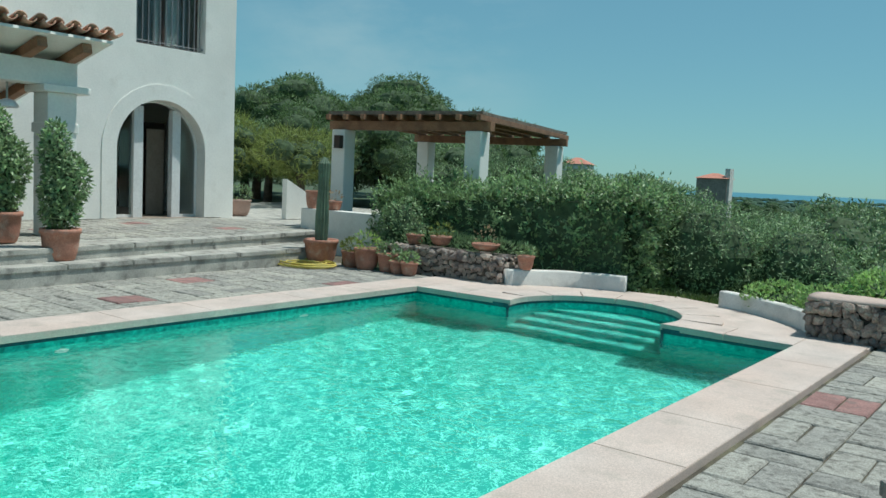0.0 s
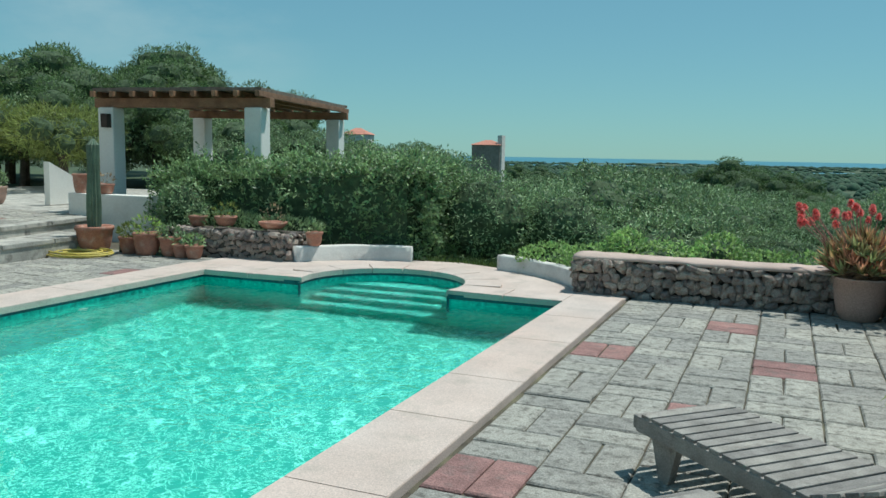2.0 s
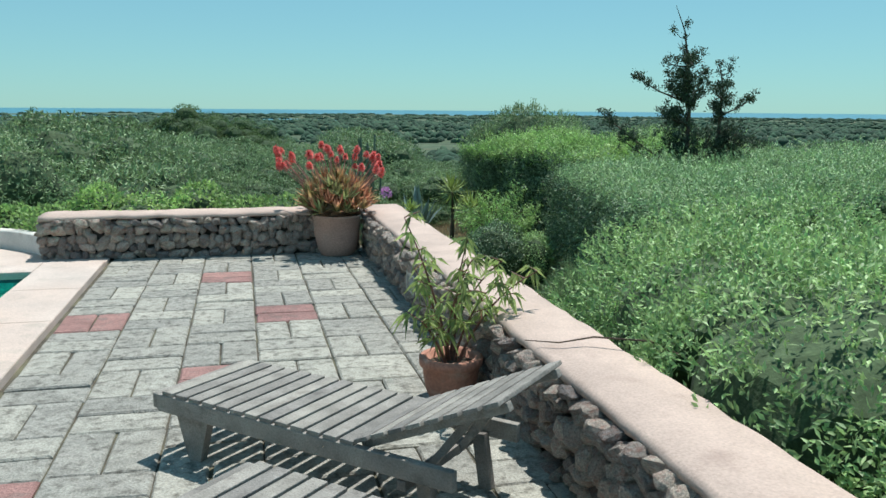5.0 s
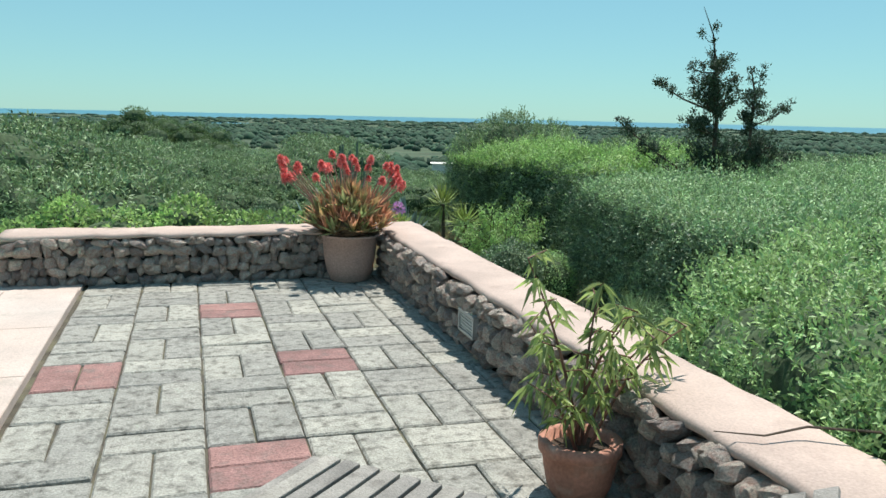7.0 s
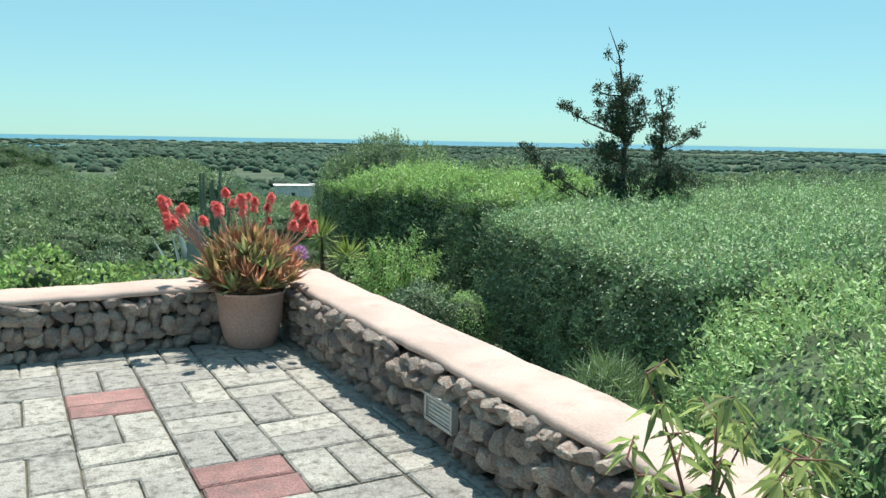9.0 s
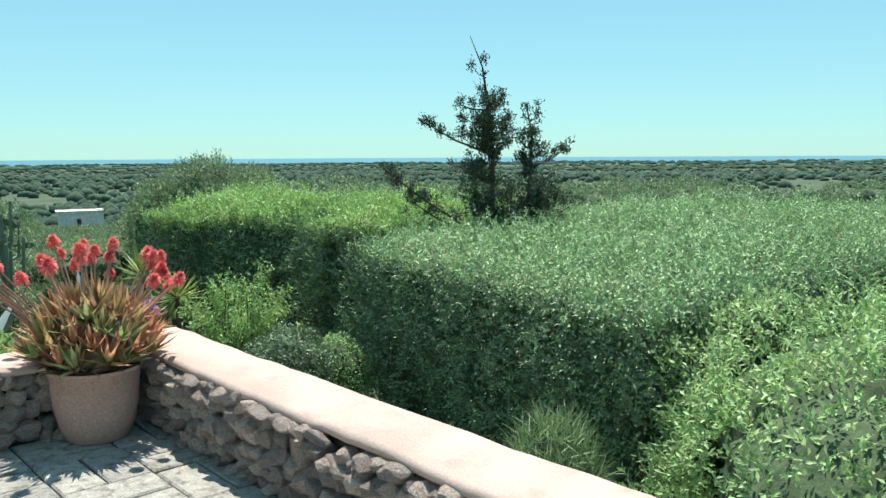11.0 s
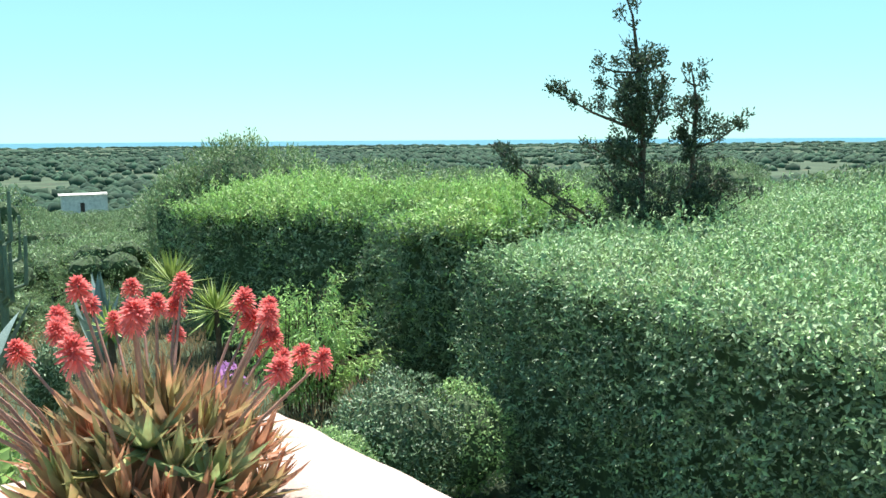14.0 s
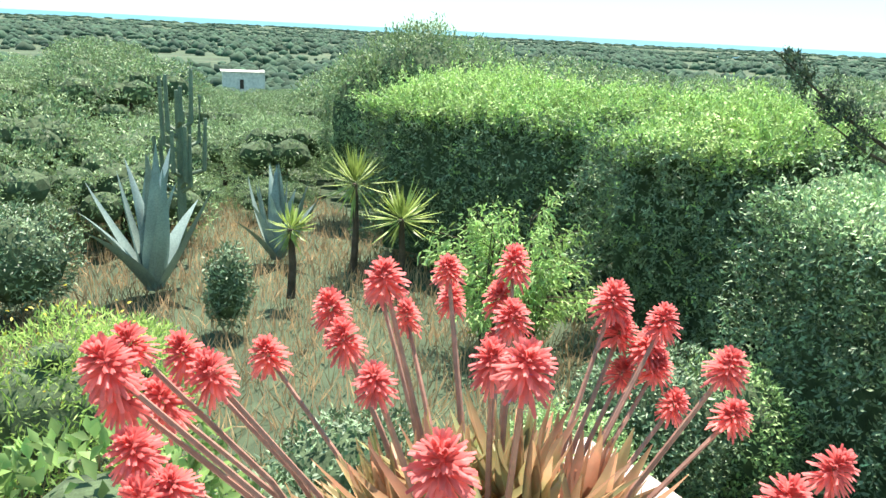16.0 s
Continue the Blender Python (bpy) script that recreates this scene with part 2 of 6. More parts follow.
# dark filler inside foliage; blocks see-through, its colour stands for inner shade
M_CORE = mat("foliage_shade", (0.075, 0.11, 0.055), rough=1.0, var=0.4, scale=10, bump=0.5)
M_FARWALL = mat("far_wall", (0.70, 0.66, 0.60), rough=0.9, var=0.06, scale=0.5, fine=3, bump=0.1)
M_TOWER = mat("tower_wall", (0.34, 0.27, 0.23), rough=0.9, var=0.15, scale=0.8, fine=6, bump=0.2)
M_ROOF_FAR = mat("far_roof", (0.55, 0.24, 0.17), rough=0.9, var=0.15, scale=0.6, fine=6, bump=0.1)
M_GLASS = bpy.data.materials.new("window_glass")
M_GLASS.use_nodes = True
gb = M_GLASS.node_tree.nodes["Principled BSDF"]
gb.inputs["Transmission Weight"].default_value, gb.inputs["Roughness"].default_value, gb.inputs["IOR"].default_value = 1.0, 0.02, 1.45
gb.inputs["Base Color"].default_value = (0.75, 0.82, 0.80, 1)


def ground_mat():
    """Red earth, dry grass and scrub, by broad patches."""
    m = mat("hill_ground", (0.075, 0.105, 0.058), rough=1.0, var=0.4, scale=0.08, fine=3, bump=0.6, second=(0.08, 0.11, 0.055), spread=0.6,
            stain=(0.26, 0.18, 0.11), stain_at=(0.62, 0.74))
    return m


def sea_mat():
    m = mat("sea_water", (0.05, 0.20, 0.26), rough=0.35, var=0.1, scale=0.002, fine=0.02, bump=0.0)
    return m


def pool_water_mat():
    m = bpy.data.materials.new("pool_water")
    m.use_nodes = True
    nt = m.node_tree
    b = nt.nodes["Principled BSDF"]
    b.inputs["Base Color"].default_value = (0.80, 1.0, 0.96, 1)
    b.inputs["Transmission Weight"].default_value, b.inputs["IOR"].default_value, b.inputs["Roughness"].default_value = 1.0, 1.33, 0.01
    co = nt.nodes.new("ShaderNodeTexCoord")
    bumps = None
    for scale, dist in ((1.8, 0.02), (7.0, 0.014), (17.0, 0.004)):
        t = nt.nodes.new("ShaderNodeTexNoise")
        t.inputs["Scale"].default_value, t.inputs["Detail"].default_value, t.inputs["Distortion"].default_value = scale, 2.0, 0.6
        nt.links.new(co.outputs["Object"], t.inputs["Vector"])
        u = nt.nodes.new("ShaderNodeBump")
        u.inputs["Strength"].default_value, u.inputs["Distance"].default_value = 0.55, dist
        nt.links.new(t.outputs[0], u.inputs["Height"])
        if bumps:
            nt.links.new(bumps.outputs[0], u.inputs["Normal"])
        bumps = u
    nt.links.new(bumps.outputs[0], b.inputs["Normal"])
    return m


# wall and step tile; its mottling also stands in for rippling light
M_POOL = mat("pool_mosaic", (0.09, 0.50, 0.42), rough=0.5, var=0.45, scale=15, fine=40, bump=0.1)


def caustic_floor_mat():
    """Turquoise pool floor with a bright net of rippling sunlight painted into its colour."""
    m = bpy.data.materials.new("pool_floor_caustics")
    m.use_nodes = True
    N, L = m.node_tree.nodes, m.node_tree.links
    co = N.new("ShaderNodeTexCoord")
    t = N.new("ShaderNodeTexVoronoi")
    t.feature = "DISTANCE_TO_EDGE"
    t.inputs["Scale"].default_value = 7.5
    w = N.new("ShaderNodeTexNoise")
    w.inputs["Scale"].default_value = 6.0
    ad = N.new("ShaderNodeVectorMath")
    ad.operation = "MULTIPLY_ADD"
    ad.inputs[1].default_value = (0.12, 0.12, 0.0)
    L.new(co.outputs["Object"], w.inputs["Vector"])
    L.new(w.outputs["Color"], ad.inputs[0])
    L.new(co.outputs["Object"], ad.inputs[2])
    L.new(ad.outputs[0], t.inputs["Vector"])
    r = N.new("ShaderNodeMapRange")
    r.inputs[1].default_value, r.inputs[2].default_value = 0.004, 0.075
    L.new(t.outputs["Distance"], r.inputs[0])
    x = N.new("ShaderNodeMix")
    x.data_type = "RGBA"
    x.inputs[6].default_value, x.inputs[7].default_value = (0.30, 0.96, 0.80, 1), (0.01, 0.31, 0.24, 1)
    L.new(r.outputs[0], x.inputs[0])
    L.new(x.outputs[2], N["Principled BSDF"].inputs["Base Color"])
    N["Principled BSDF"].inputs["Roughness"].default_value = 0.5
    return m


M_POOL_FLOOR = caustic_floor_mat()
M_POOL_BAND = mat("pool_band_tile", (0.03, 0.10, 0.12), rough=0.3, var=0.3, scale=12, fine=60, bump=0.1)
M_POOL_NOSE = mat("pool_step_nosing", (0.05, 0.30, 0.27), rough=0.4, var=0.15, bump=0.1)
M_WATER, M_GROUND, M_SEA = pool_water_mat(), ground_mat(), sea_mat()


# ---------------------------------------------------------------- builders
def mesh_of(bm, material, name="mesh", smooth=False):
    me = bpy.data.meshes.new(name)
    bm.to_mesh(me)
    bm.free()
    if material:
        me.materials.append(material)
    if smooth:
        me.polygons.foreach_set("use_smooth", [True] * len(me.polygons))
    return me


def raw(name, verts, faces, material, smooth=False):
    """A mesh from arrays of corners and of equal-sided faces."""
    me = bpy.data.meshes.new(name)
    verts, faces = np.asarray(verts, np.float32), np.asarray(faces, np.int32)
    k = faces.shape[1]
    me.vertices.add(len(verts))
    me.vertices.foreach_set("co", verts.ravel())
    me.loops.add(faces.size)
    me.loops.foreach_set("vertex_index", faces.ravel())
    me.polygons.add(len(faces))
    me.polygons.foreach_set("loop_start", np.arange(0, faces.size, k, dtype=np.int32))
    if smooth:
        me.polygons.foreach_set("use_smooth", np.ones(len(faces), bool))
    me.update(calc_edges=True)
    me.materials.append(material)
    return me


def part(name, bm, material, parent=None, label="", smooth=False, at=None):
    me = bm if isinstance(bm, bpy.types.Mesh) else mesh_of(bm, material, name, smooth)
    ob = new(name, me)
    if parent:
        ob.parent = parent
    if at is not None:
        ob.matrix_local = at if isinstance(at, Matrix) else Matrix.Translation(at)
    if label:
        tagged(ob, label)
    return ob


def empty(name, m, label, category, group="", kind=""):
    ob = new(name)
    ob.empty_display_size = 0.1
    ob.matrix_world = m if isinstance(m, Matrix) else Matrix.Translation(m)
    return tagged(ob, label, category, group, kind)


def box(x0, x1, y0, y1, z0, z1, bevel=0.0, bm=None, m=None, rough=0.0, cuts=0):
    own = bm is None
    bm = bm or bmesh.new()
    r = bmesh.ops.create_cube(bm, size=1)
    vs = r["verts"]
    for v in vs:
        v.co = Vector((x0 + (v.co.x + 0.5) * (x1 - x0), y0 + (v.co.y + 0.5) * (y1 - y0), z0 + (v.co.z + 0.5) * (z1 - z0)))
    if m:
        bmesh.ops.transform(bm, matrix=m, verts=vs)
    if bevel and own:
        bmesh.ops.bevel(bm, geom=list(bm.edges), offset=bevel, segments=2, affect="EDGES", profile=0.6)
    if cuts and own:
        bmesh.ops.subdivide_edges(bm, edges=list(bm.edges), cuts=cuts, use_grid_fill=True)
    if rough and own:
        for v in bm.verts:
            v.co += noise.noise_vector(v.co * 3.1) * rough
    return bm


def lathe(profile, seg=28, bm=None, m=None):
    """Turn a profile of (radius, height) about z."""
    bm = bm or bmesh.new()
    rings = []
    for r, z in profile:
        ring = [bm.verts.new((r * math.cos(a), r * math.sin(a), z)) for a in (2 * math.pi * i / seg for i in range(seg))]
        rings.append(ring)
    for a, b in zip(rings, rings[1:]):
        for i in range(seg):
            bm.faces.new((a[i], a[(i + 1) % seg], b[(i + 1) % seg], b[i]))
    if profile[0][0] > 0.001:
        bm.faces.new(list(reversed(rings[0])))
    if profile[-1][0] > 0.001:
        bm.faces.new(rings[-1])
    if m:
        bmesh.ops.transform(bm, matrix=m, verts=[v for ring in rings for v in ring])
    return bm


def tube(points, radii, seg=6, bm=None):
    """A tapered tube along points."""
    bm = bm or bmesh.new()
    pts = [Vector(p) for p in points]
    rings = []
    for i, p in enumerate(pts):
        d = (pts[min(i + 1, len(pts) - 1)] - pts[max(i - 1, 0)]).normalized()
        side = d.cross(Vector((0.31, 0.17, 0.93))).normalized()
        up = d.cross(side)
        r = radii[i] if isinstance(radii, (list, tuple)) else radii
        rings.append([bm.verts.new(p + side * (r * math.cos(a)) + up * (r * math.sin(a))) for a in (2 * math.pi * k / seg for k in range(seg))])
    for a, b in zip(rings, rings[1:]):
        for k in range(seg):
            bm.faces.new((a[k], a[(k + 1) % seg], b[(k + 1) % seg], b[k]))
    bm.faces.new(list(reversed(rings[0])))
    bm.faces.new(rings[-1])
    return bm


def unit(v):
    return v / np.maximum(np.linalg.norm(v, axis=-1, keepdims=True), 1e-6)


def leaves(name, P, D, length, width, material, seed=1, fold=0.25, twist=None, droop=0.0):
    """One mesh of many leaves: at P, pointing along D, each a folded blade of six corners."""
    g = np.random.default_rng(seed)
    n = len(P)
    D = unit(D)
    R = unit(np.cross(D, g.normal(size=(n, 3)) if twist is None else twist))
    U = np.cross(R, D)
    ln = (length * g.uniform(0.65, 1.25, n))[:, None]
    w = (width * g.uniform(0.7, 1.2, n))[:, None]
    mid = P + D * ln * 0.45 - np.array([0, 0, 1.0]) * ln * droop * 0.25
    tip = P + D * ln - np.array([0, 0, 1.0]) * ln * droop
    V = np.stack([P, mid + R * w * 0.5 + U * w * fold, tip, mid - R * w * 0.5 + U * w * fold], 1).reshape(-1, 3)
    i = np.arange(n, dtype=np.int32)[:, None] * 4
    F = np.concatenate([i + [0, 1, 2], i + [0, 2, 3]], 0)
    return raw(name, V, F, material)


def blob_points(lobes, n, seed=1, rough=0.18, shell=0.25):
    """Points and outward ways on the outside of a union of ellipsoids (x, y, z, rx, ry, rz)."""
    g = np.random.default_rng(seed)
    L = np.array(lobes, float)
    area = (L[:, 3] * L[:, 4] + L[:, 4] * L[:, 5] + L[:, 3] * L[:, 5])
    pick = g.choice(len(L), n * 2, p=area / area.sum())
    d = unit(g.normal(size=(n * 2, 3)))
    q = np.floor(d * 3.5 + pick[:, None] * 7.0).astype(int)
    h = np.sin(q[:, 0] * 12.99 + q[:, 1] * 78.23 + q[:, 2] * 37.7) * 43758.5
    h = h - np.floor(h)
    k = 1 - rough * h[:, None] - shell * g.random((n * 2, 1)) ** 2
    P = L[pick, :3] + d * L[pick, 3:] * k
    P += d * np.array([0.10 * noise.noise(Vector(p) * 4.2) + 0.05 * noise.noise(Vector(p) * 10) for p in P])[:, None] * np.minimum(1, L[pick, 3:4] * 1.4)
    inside = np.zeros(n * 2, bool)
    for j, l in enumerate(L):
        inside |= (((P - l[:3]) / (l[3:] * 0.78)) ** 2).sum(1) < 1
    P, d = P[~inside][:n], d[~inside][:n]
    return P, d


def core_blob(lobes, k=0.74):
    bm = bmesh.new()
    for x, y, z, a, b, c in lobes:
        r = bmesh.ops.create_icosphere(bm, subdivisions=2, radius=1)
        for v in r["verts"]:
            s = k * (1 + 0.18 * noise.noise(v.co * 2.3 + Vector((x, y, z))))
            v.co = Vector((x + v.co.x * a * s, y + v.co.y * b * s, z + v.co.z * c * s))
    return bm


def sprigs(P, N, seed, k=7, reach=0.11, up=0.35):
    """Gather leaves on short shoots: roots, ways and faces of k leaves along each shoot."""
    g = np.random.default_rng(seed)
    m = len(P) // k
    P, N = P[:m], N[:m]
    way = unit(N * 0.7 + g.normal(size=(m, 3)) * 0.5 + np.array([0, 0, up]))
    run = reach * g.uniform(0.5, 1.4, (m, 1))
    out_p, out_d = [], []
    for i in range(k):
        out_p.append(P + way * run * (i / (k - 1) - 0.35))
        out_d.append(way * (0.35 + 0.6 * i / (k - 1)) + g.normal(size=(m, 3)) * 0.62)
    return np.concatenate(out_p), np.concatenate(out_d), np.tile(N, (k, 1))


def bush(name, at, lobes, n, length, width, material, label, category="bush", seed=1, group="", up=0.35, spread=0.9, core=0.74, shell=0.25):
    top = empty(name, at, label, category, group)
    P, d = blob_points(lobes, n, seed, 0.18, shell)
    g = np.random.default_rng(seed + 5)
    if n >= 20000:
        P, D, d = sprigs(P, d, seed + 3, 6, length * 2.3, up)
    else:
        D = d * 0.45 + g.normal(size=d.shape) * spread * 0.75 + np.array([0, 0, up * 0.6])
    part("foliage", leaves("foliage", P, D, length, width, material, seed + 9, twist=d + g.normal(size=d.shape) * 0.45 + np.array([0, 0, 0.3])), None, top)
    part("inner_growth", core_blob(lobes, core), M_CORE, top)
    return top


def hedge_block(name, corners, z0, z1, n, length, width, material, label, seed=3, bulge=0.12, group="", sunlit=None):
    """A clipped hedge over a four-cornered plan; z1 gives the top's height at each corner."""
    g = np.random.default_rng(seed)
    c = np.array(corners, float)
    zt = np.array(z1, float)

    def plan(u, v):
        w = np.stack([(1 - u) * (1 - v), u * (1 - v), u * v, (1 - u) * v], -1)
        return w @ c, w @ zt

    u, v = g.random(n), g.random(n)
    side = g.random(n) < 0.5
    edge = g.integers(0, 4, n)
    h = g.random(n) ** 0.8
    uu = np.where(side, np.choose(edge, [u, np.ones(n), u, np.zeros(n)]), u)
    vv = np.where(side, np.choose(edge, [np.zeros(n), v, np.ones(n), v]), v)
    xy, top = plan(uu, vv)
    mid = c.mean(0)
    out = unit(xy - mid)
    z = np.where(side, z0 + (top - z0) * h, top)
    lump = np.array([noise.noise(Vector((a * 1.7, b * 1.7, e * 1.7 + seed))) + 1.0 * noise.noise(Vector((a * 3.6, b * 3.6, e * 3.6))) + 0.7 * noise.noise(Vector((a * 11, b * 11, e * 11))) for (a, b), e in zip(xy, z)])
    P = np.concatenate([xy, z[:, None]], 1)
    N = np.where(side[:, None], np.concatenate([out, np.full((n, 1), 0.1)], 1), np.array([0, 0, 1.0]))
    near_top = np.clip((z - top + 0.25) / 0.25, 0, 1) * side
    P[:, :2] -= out * (near_top ** 2 * 0.14)[:, None]
    span = np.linalg.norm(c[1] - c[0]), np.linalg.norm(c[2] - c[1])
    rim = np.minimum(np.minimum(u, 1 - u) * span[0], np.minimum(v, 1 - v) * span[1])
    soft_rim = np.where(side, 0.0, np.exp(-(rim / 0.22) ** 2))
    P[:, 2] -= (0.10 + 0.10 * g.random(n)) * soft_rim
    N = unit(N + np.concatenate([out, np.zeros((n, 1))], 1) * soft_rim[:, None])
    P += N * (lump * bulge - 0.18 * g.random(n) ** 2)[:, None]
    shoot = (g.random(n) < 0.22) * g.random(n) ** 2
    P += (N * 0.4 + np.array([0, 0, 0.6]) * (~side)[:, None]) * (shoot * 0.22)[:, None]
    # tops and upper rims get the paler leaf, sunlight painted into the colour
    sunny = (~side) | (near_top > g.uniform(0.35, 1.0, n)) | (g.random(n) < 0.06)
    sunny = np.tile(sunny[: n // 6], 6)
    P, D, N = sprigs(P, N, seed + 2, 6, length * 2.2, 0.25)
    n = len(P)
    thing = empty(name, (float(mid[0]), float(mid[1]), z0), label, "hedge", group)
    off = np.array([mid[0], mid[1], z0])
    facing = N + g.normal(size=(n, 3)) * 0.38 + np.array([0, 0, 0.12])
    for name_, pick, mat_, say in (("foliage", ~sunny if sunlit else np.ones(n, bool), material, ""), ("fresh_growth", sunny if sunlit else np.zeros(n, bool), sunlit, "paler top leaves with sunlight in their colour")):
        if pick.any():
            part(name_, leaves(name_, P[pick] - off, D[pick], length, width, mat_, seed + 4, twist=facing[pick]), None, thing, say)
    # dark filler block, seen through leaf gaps as painted shade
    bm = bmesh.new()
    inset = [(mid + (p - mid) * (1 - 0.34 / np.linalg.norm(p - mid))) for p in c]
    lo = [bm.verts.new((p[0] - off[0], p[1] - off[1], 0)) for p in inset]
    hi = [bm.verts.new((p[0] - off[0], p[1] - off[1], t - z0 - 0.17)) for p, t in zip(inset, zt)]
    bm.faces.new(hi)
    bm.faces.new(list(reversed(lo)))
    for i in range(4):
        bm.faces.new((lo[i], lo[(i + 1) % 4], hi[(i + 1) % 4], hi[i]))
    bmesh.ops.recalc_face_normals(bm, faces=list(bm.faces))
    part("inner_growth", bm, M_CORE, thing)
    return thing


def smooth(a, b, x):
    t = np.clip((x - a) / (b - a), 0, 1)
    return t * t * (3 - 2 * t)


# ---------------------------------------------------------------- ground, sea
def ground_z(x, y):
    """The height of the hillside."""
    x, y = np.asarray(x, float), np.asarray(y, float)
    edge = np.where(x < -3.3, 1.4, -0.1) + 9.0 * smooth(-6.5, -12, x) + 40 * smooth(-14, -40, x)
    r = np.hypot(np.maximum(0, x - 0.25), np.maximum(0, y - edge))
    z = -0.10 - 0.75 * smooth(0.0, 0.8, r) - 0.05 * np.minimum(r, 30) - 11.0 * smooth(12, 170, r)
    z = z + 0.4 * smooth(-8.5, -12, x) * (1 - smooth(0, 20, r))
    far = np.hypot(x, y)
    wave = np.sin(x * 0.011 + 1.3) * np.cos(y * 0.008 + 0.4) * 1.4 + np.sin(x * 0.0031 + y * 0.0043) * 1.2
    z = z + wave * smooth(120, 700, far) - 3.5 * smooth(400, 1500, far)
    return z - 30 * smooth(1900, 2600, far)


def hill():
    rad = np.concatenate([[0.0], 0.4 * 1.062 ** np.arange(0, 157)])
    seg = 170
    ang = np.linspace(0, 2 * np.pi, seg, endpoint=False)
    X = -4 + rad[:, None] * np.cos(ang)
    Y = -3 + rad[:, None] * np.sin(ang)
    Z = ground_z(X, Y)
    g = np.random.default_rng(2)
    Z = Z + g.normal(size=Z.shape) * 0.02
    pad = (X > -22) & (X < 0.1) & (Y > -16) & (Y < -0.3)
    pad |= (X > -8.2) & (X < -3.3) & (Y < 0.65) & (Y > -16)
    pad |= (X > -22) & (X < -10.9) & (Y < 9) & (Y > -16)
    Z = np.where(pad, -2.4, Z)
    V = np.stack([X, Y, Z], -1).reshape(-1, 3)
    n = len(rad)
    i, j = np.meshgrid(np.arange(n - 1), np.arange(seg), indexing="ij")
    j2 = (j + 1) % seg
    F = np.stack([i * seg + j, (i + 1) * seg + j, (i + 1) * seg + j2, i * seg + j2], -1).reshape(-1, 4)
    me = raw("ground", V, F, M_GROUND, True)
    tagged(new("ground", me), "scrub-covered hillside falling to a wide plain", "ground", kind="structure")
    sea = lathe([(0.001, -0.5), (4900, 0)], 96)
    ob = part("water", sea, M_SEA)
    ob.location.z = -17.5
    tagged(ob, "calm blue sea along the horizon", "sea", kind="structure")


hill()

# ---------------------------------------------------------------- terrace, pool
POOL_L, POOL_R, POOL_FAR, POOL_NEAR = -8.15, -3.33, -1.20, -10.6
BAY_X, BAY_Y, BAY_R = -5.70, -0.90, 1.04
BAY_A = math.degrees(math.asin((POOL_FAR - BAY_Y) / BAY_R))
CO_R, CO_L, CO_FAR, CO_Z = -2.80, -8.75, -0.76, 0.045
WALL_IN, WALL_OUT, WALL_TOP = -0.15, 0.30, 0.46
END_Y, END_BACK, END_L = -0.47, -0.04, -3.45
PX, PY, PY0 = 0.4615, 0.4856, -1.385


def prism(poly, z0, z1, bm=None):
    bm = bm or bmesh.new()
    lo = [bm.verts.new((x, y, z0)) for x, y in poly]
    hi = [bm.verts.new((x, y, z1)) for x, y in poly]
    n = len(poly)
    bm.faces.new(hi)
    bm.faces.new(list(reversed(lo)))
    for i in range(n):
        bm.faces.new((lo[i], lo[(i + 1) % n], hi[(i + 1) % n], hi[i]))
    bmesh.ops.recalc_face_normals(bm, faces=list(bm.faces))
    return bm


def bay_arc(r, a0, a1, n, flip=False):
    pts = [(BAY_X + r * math.cos(radians(a)), BAY_Y + r * math.sin(radians(a))) for a in (a0 + (a1 - a0) * i / n for i in range(n + 1))]
    return pts[::-1] if flip else pts


def bed_z(y):
    """The pool's floor slopes down away from the step bay."""
    return -1.28 - 0.105 * max(0.0, POOL_FAR - y)


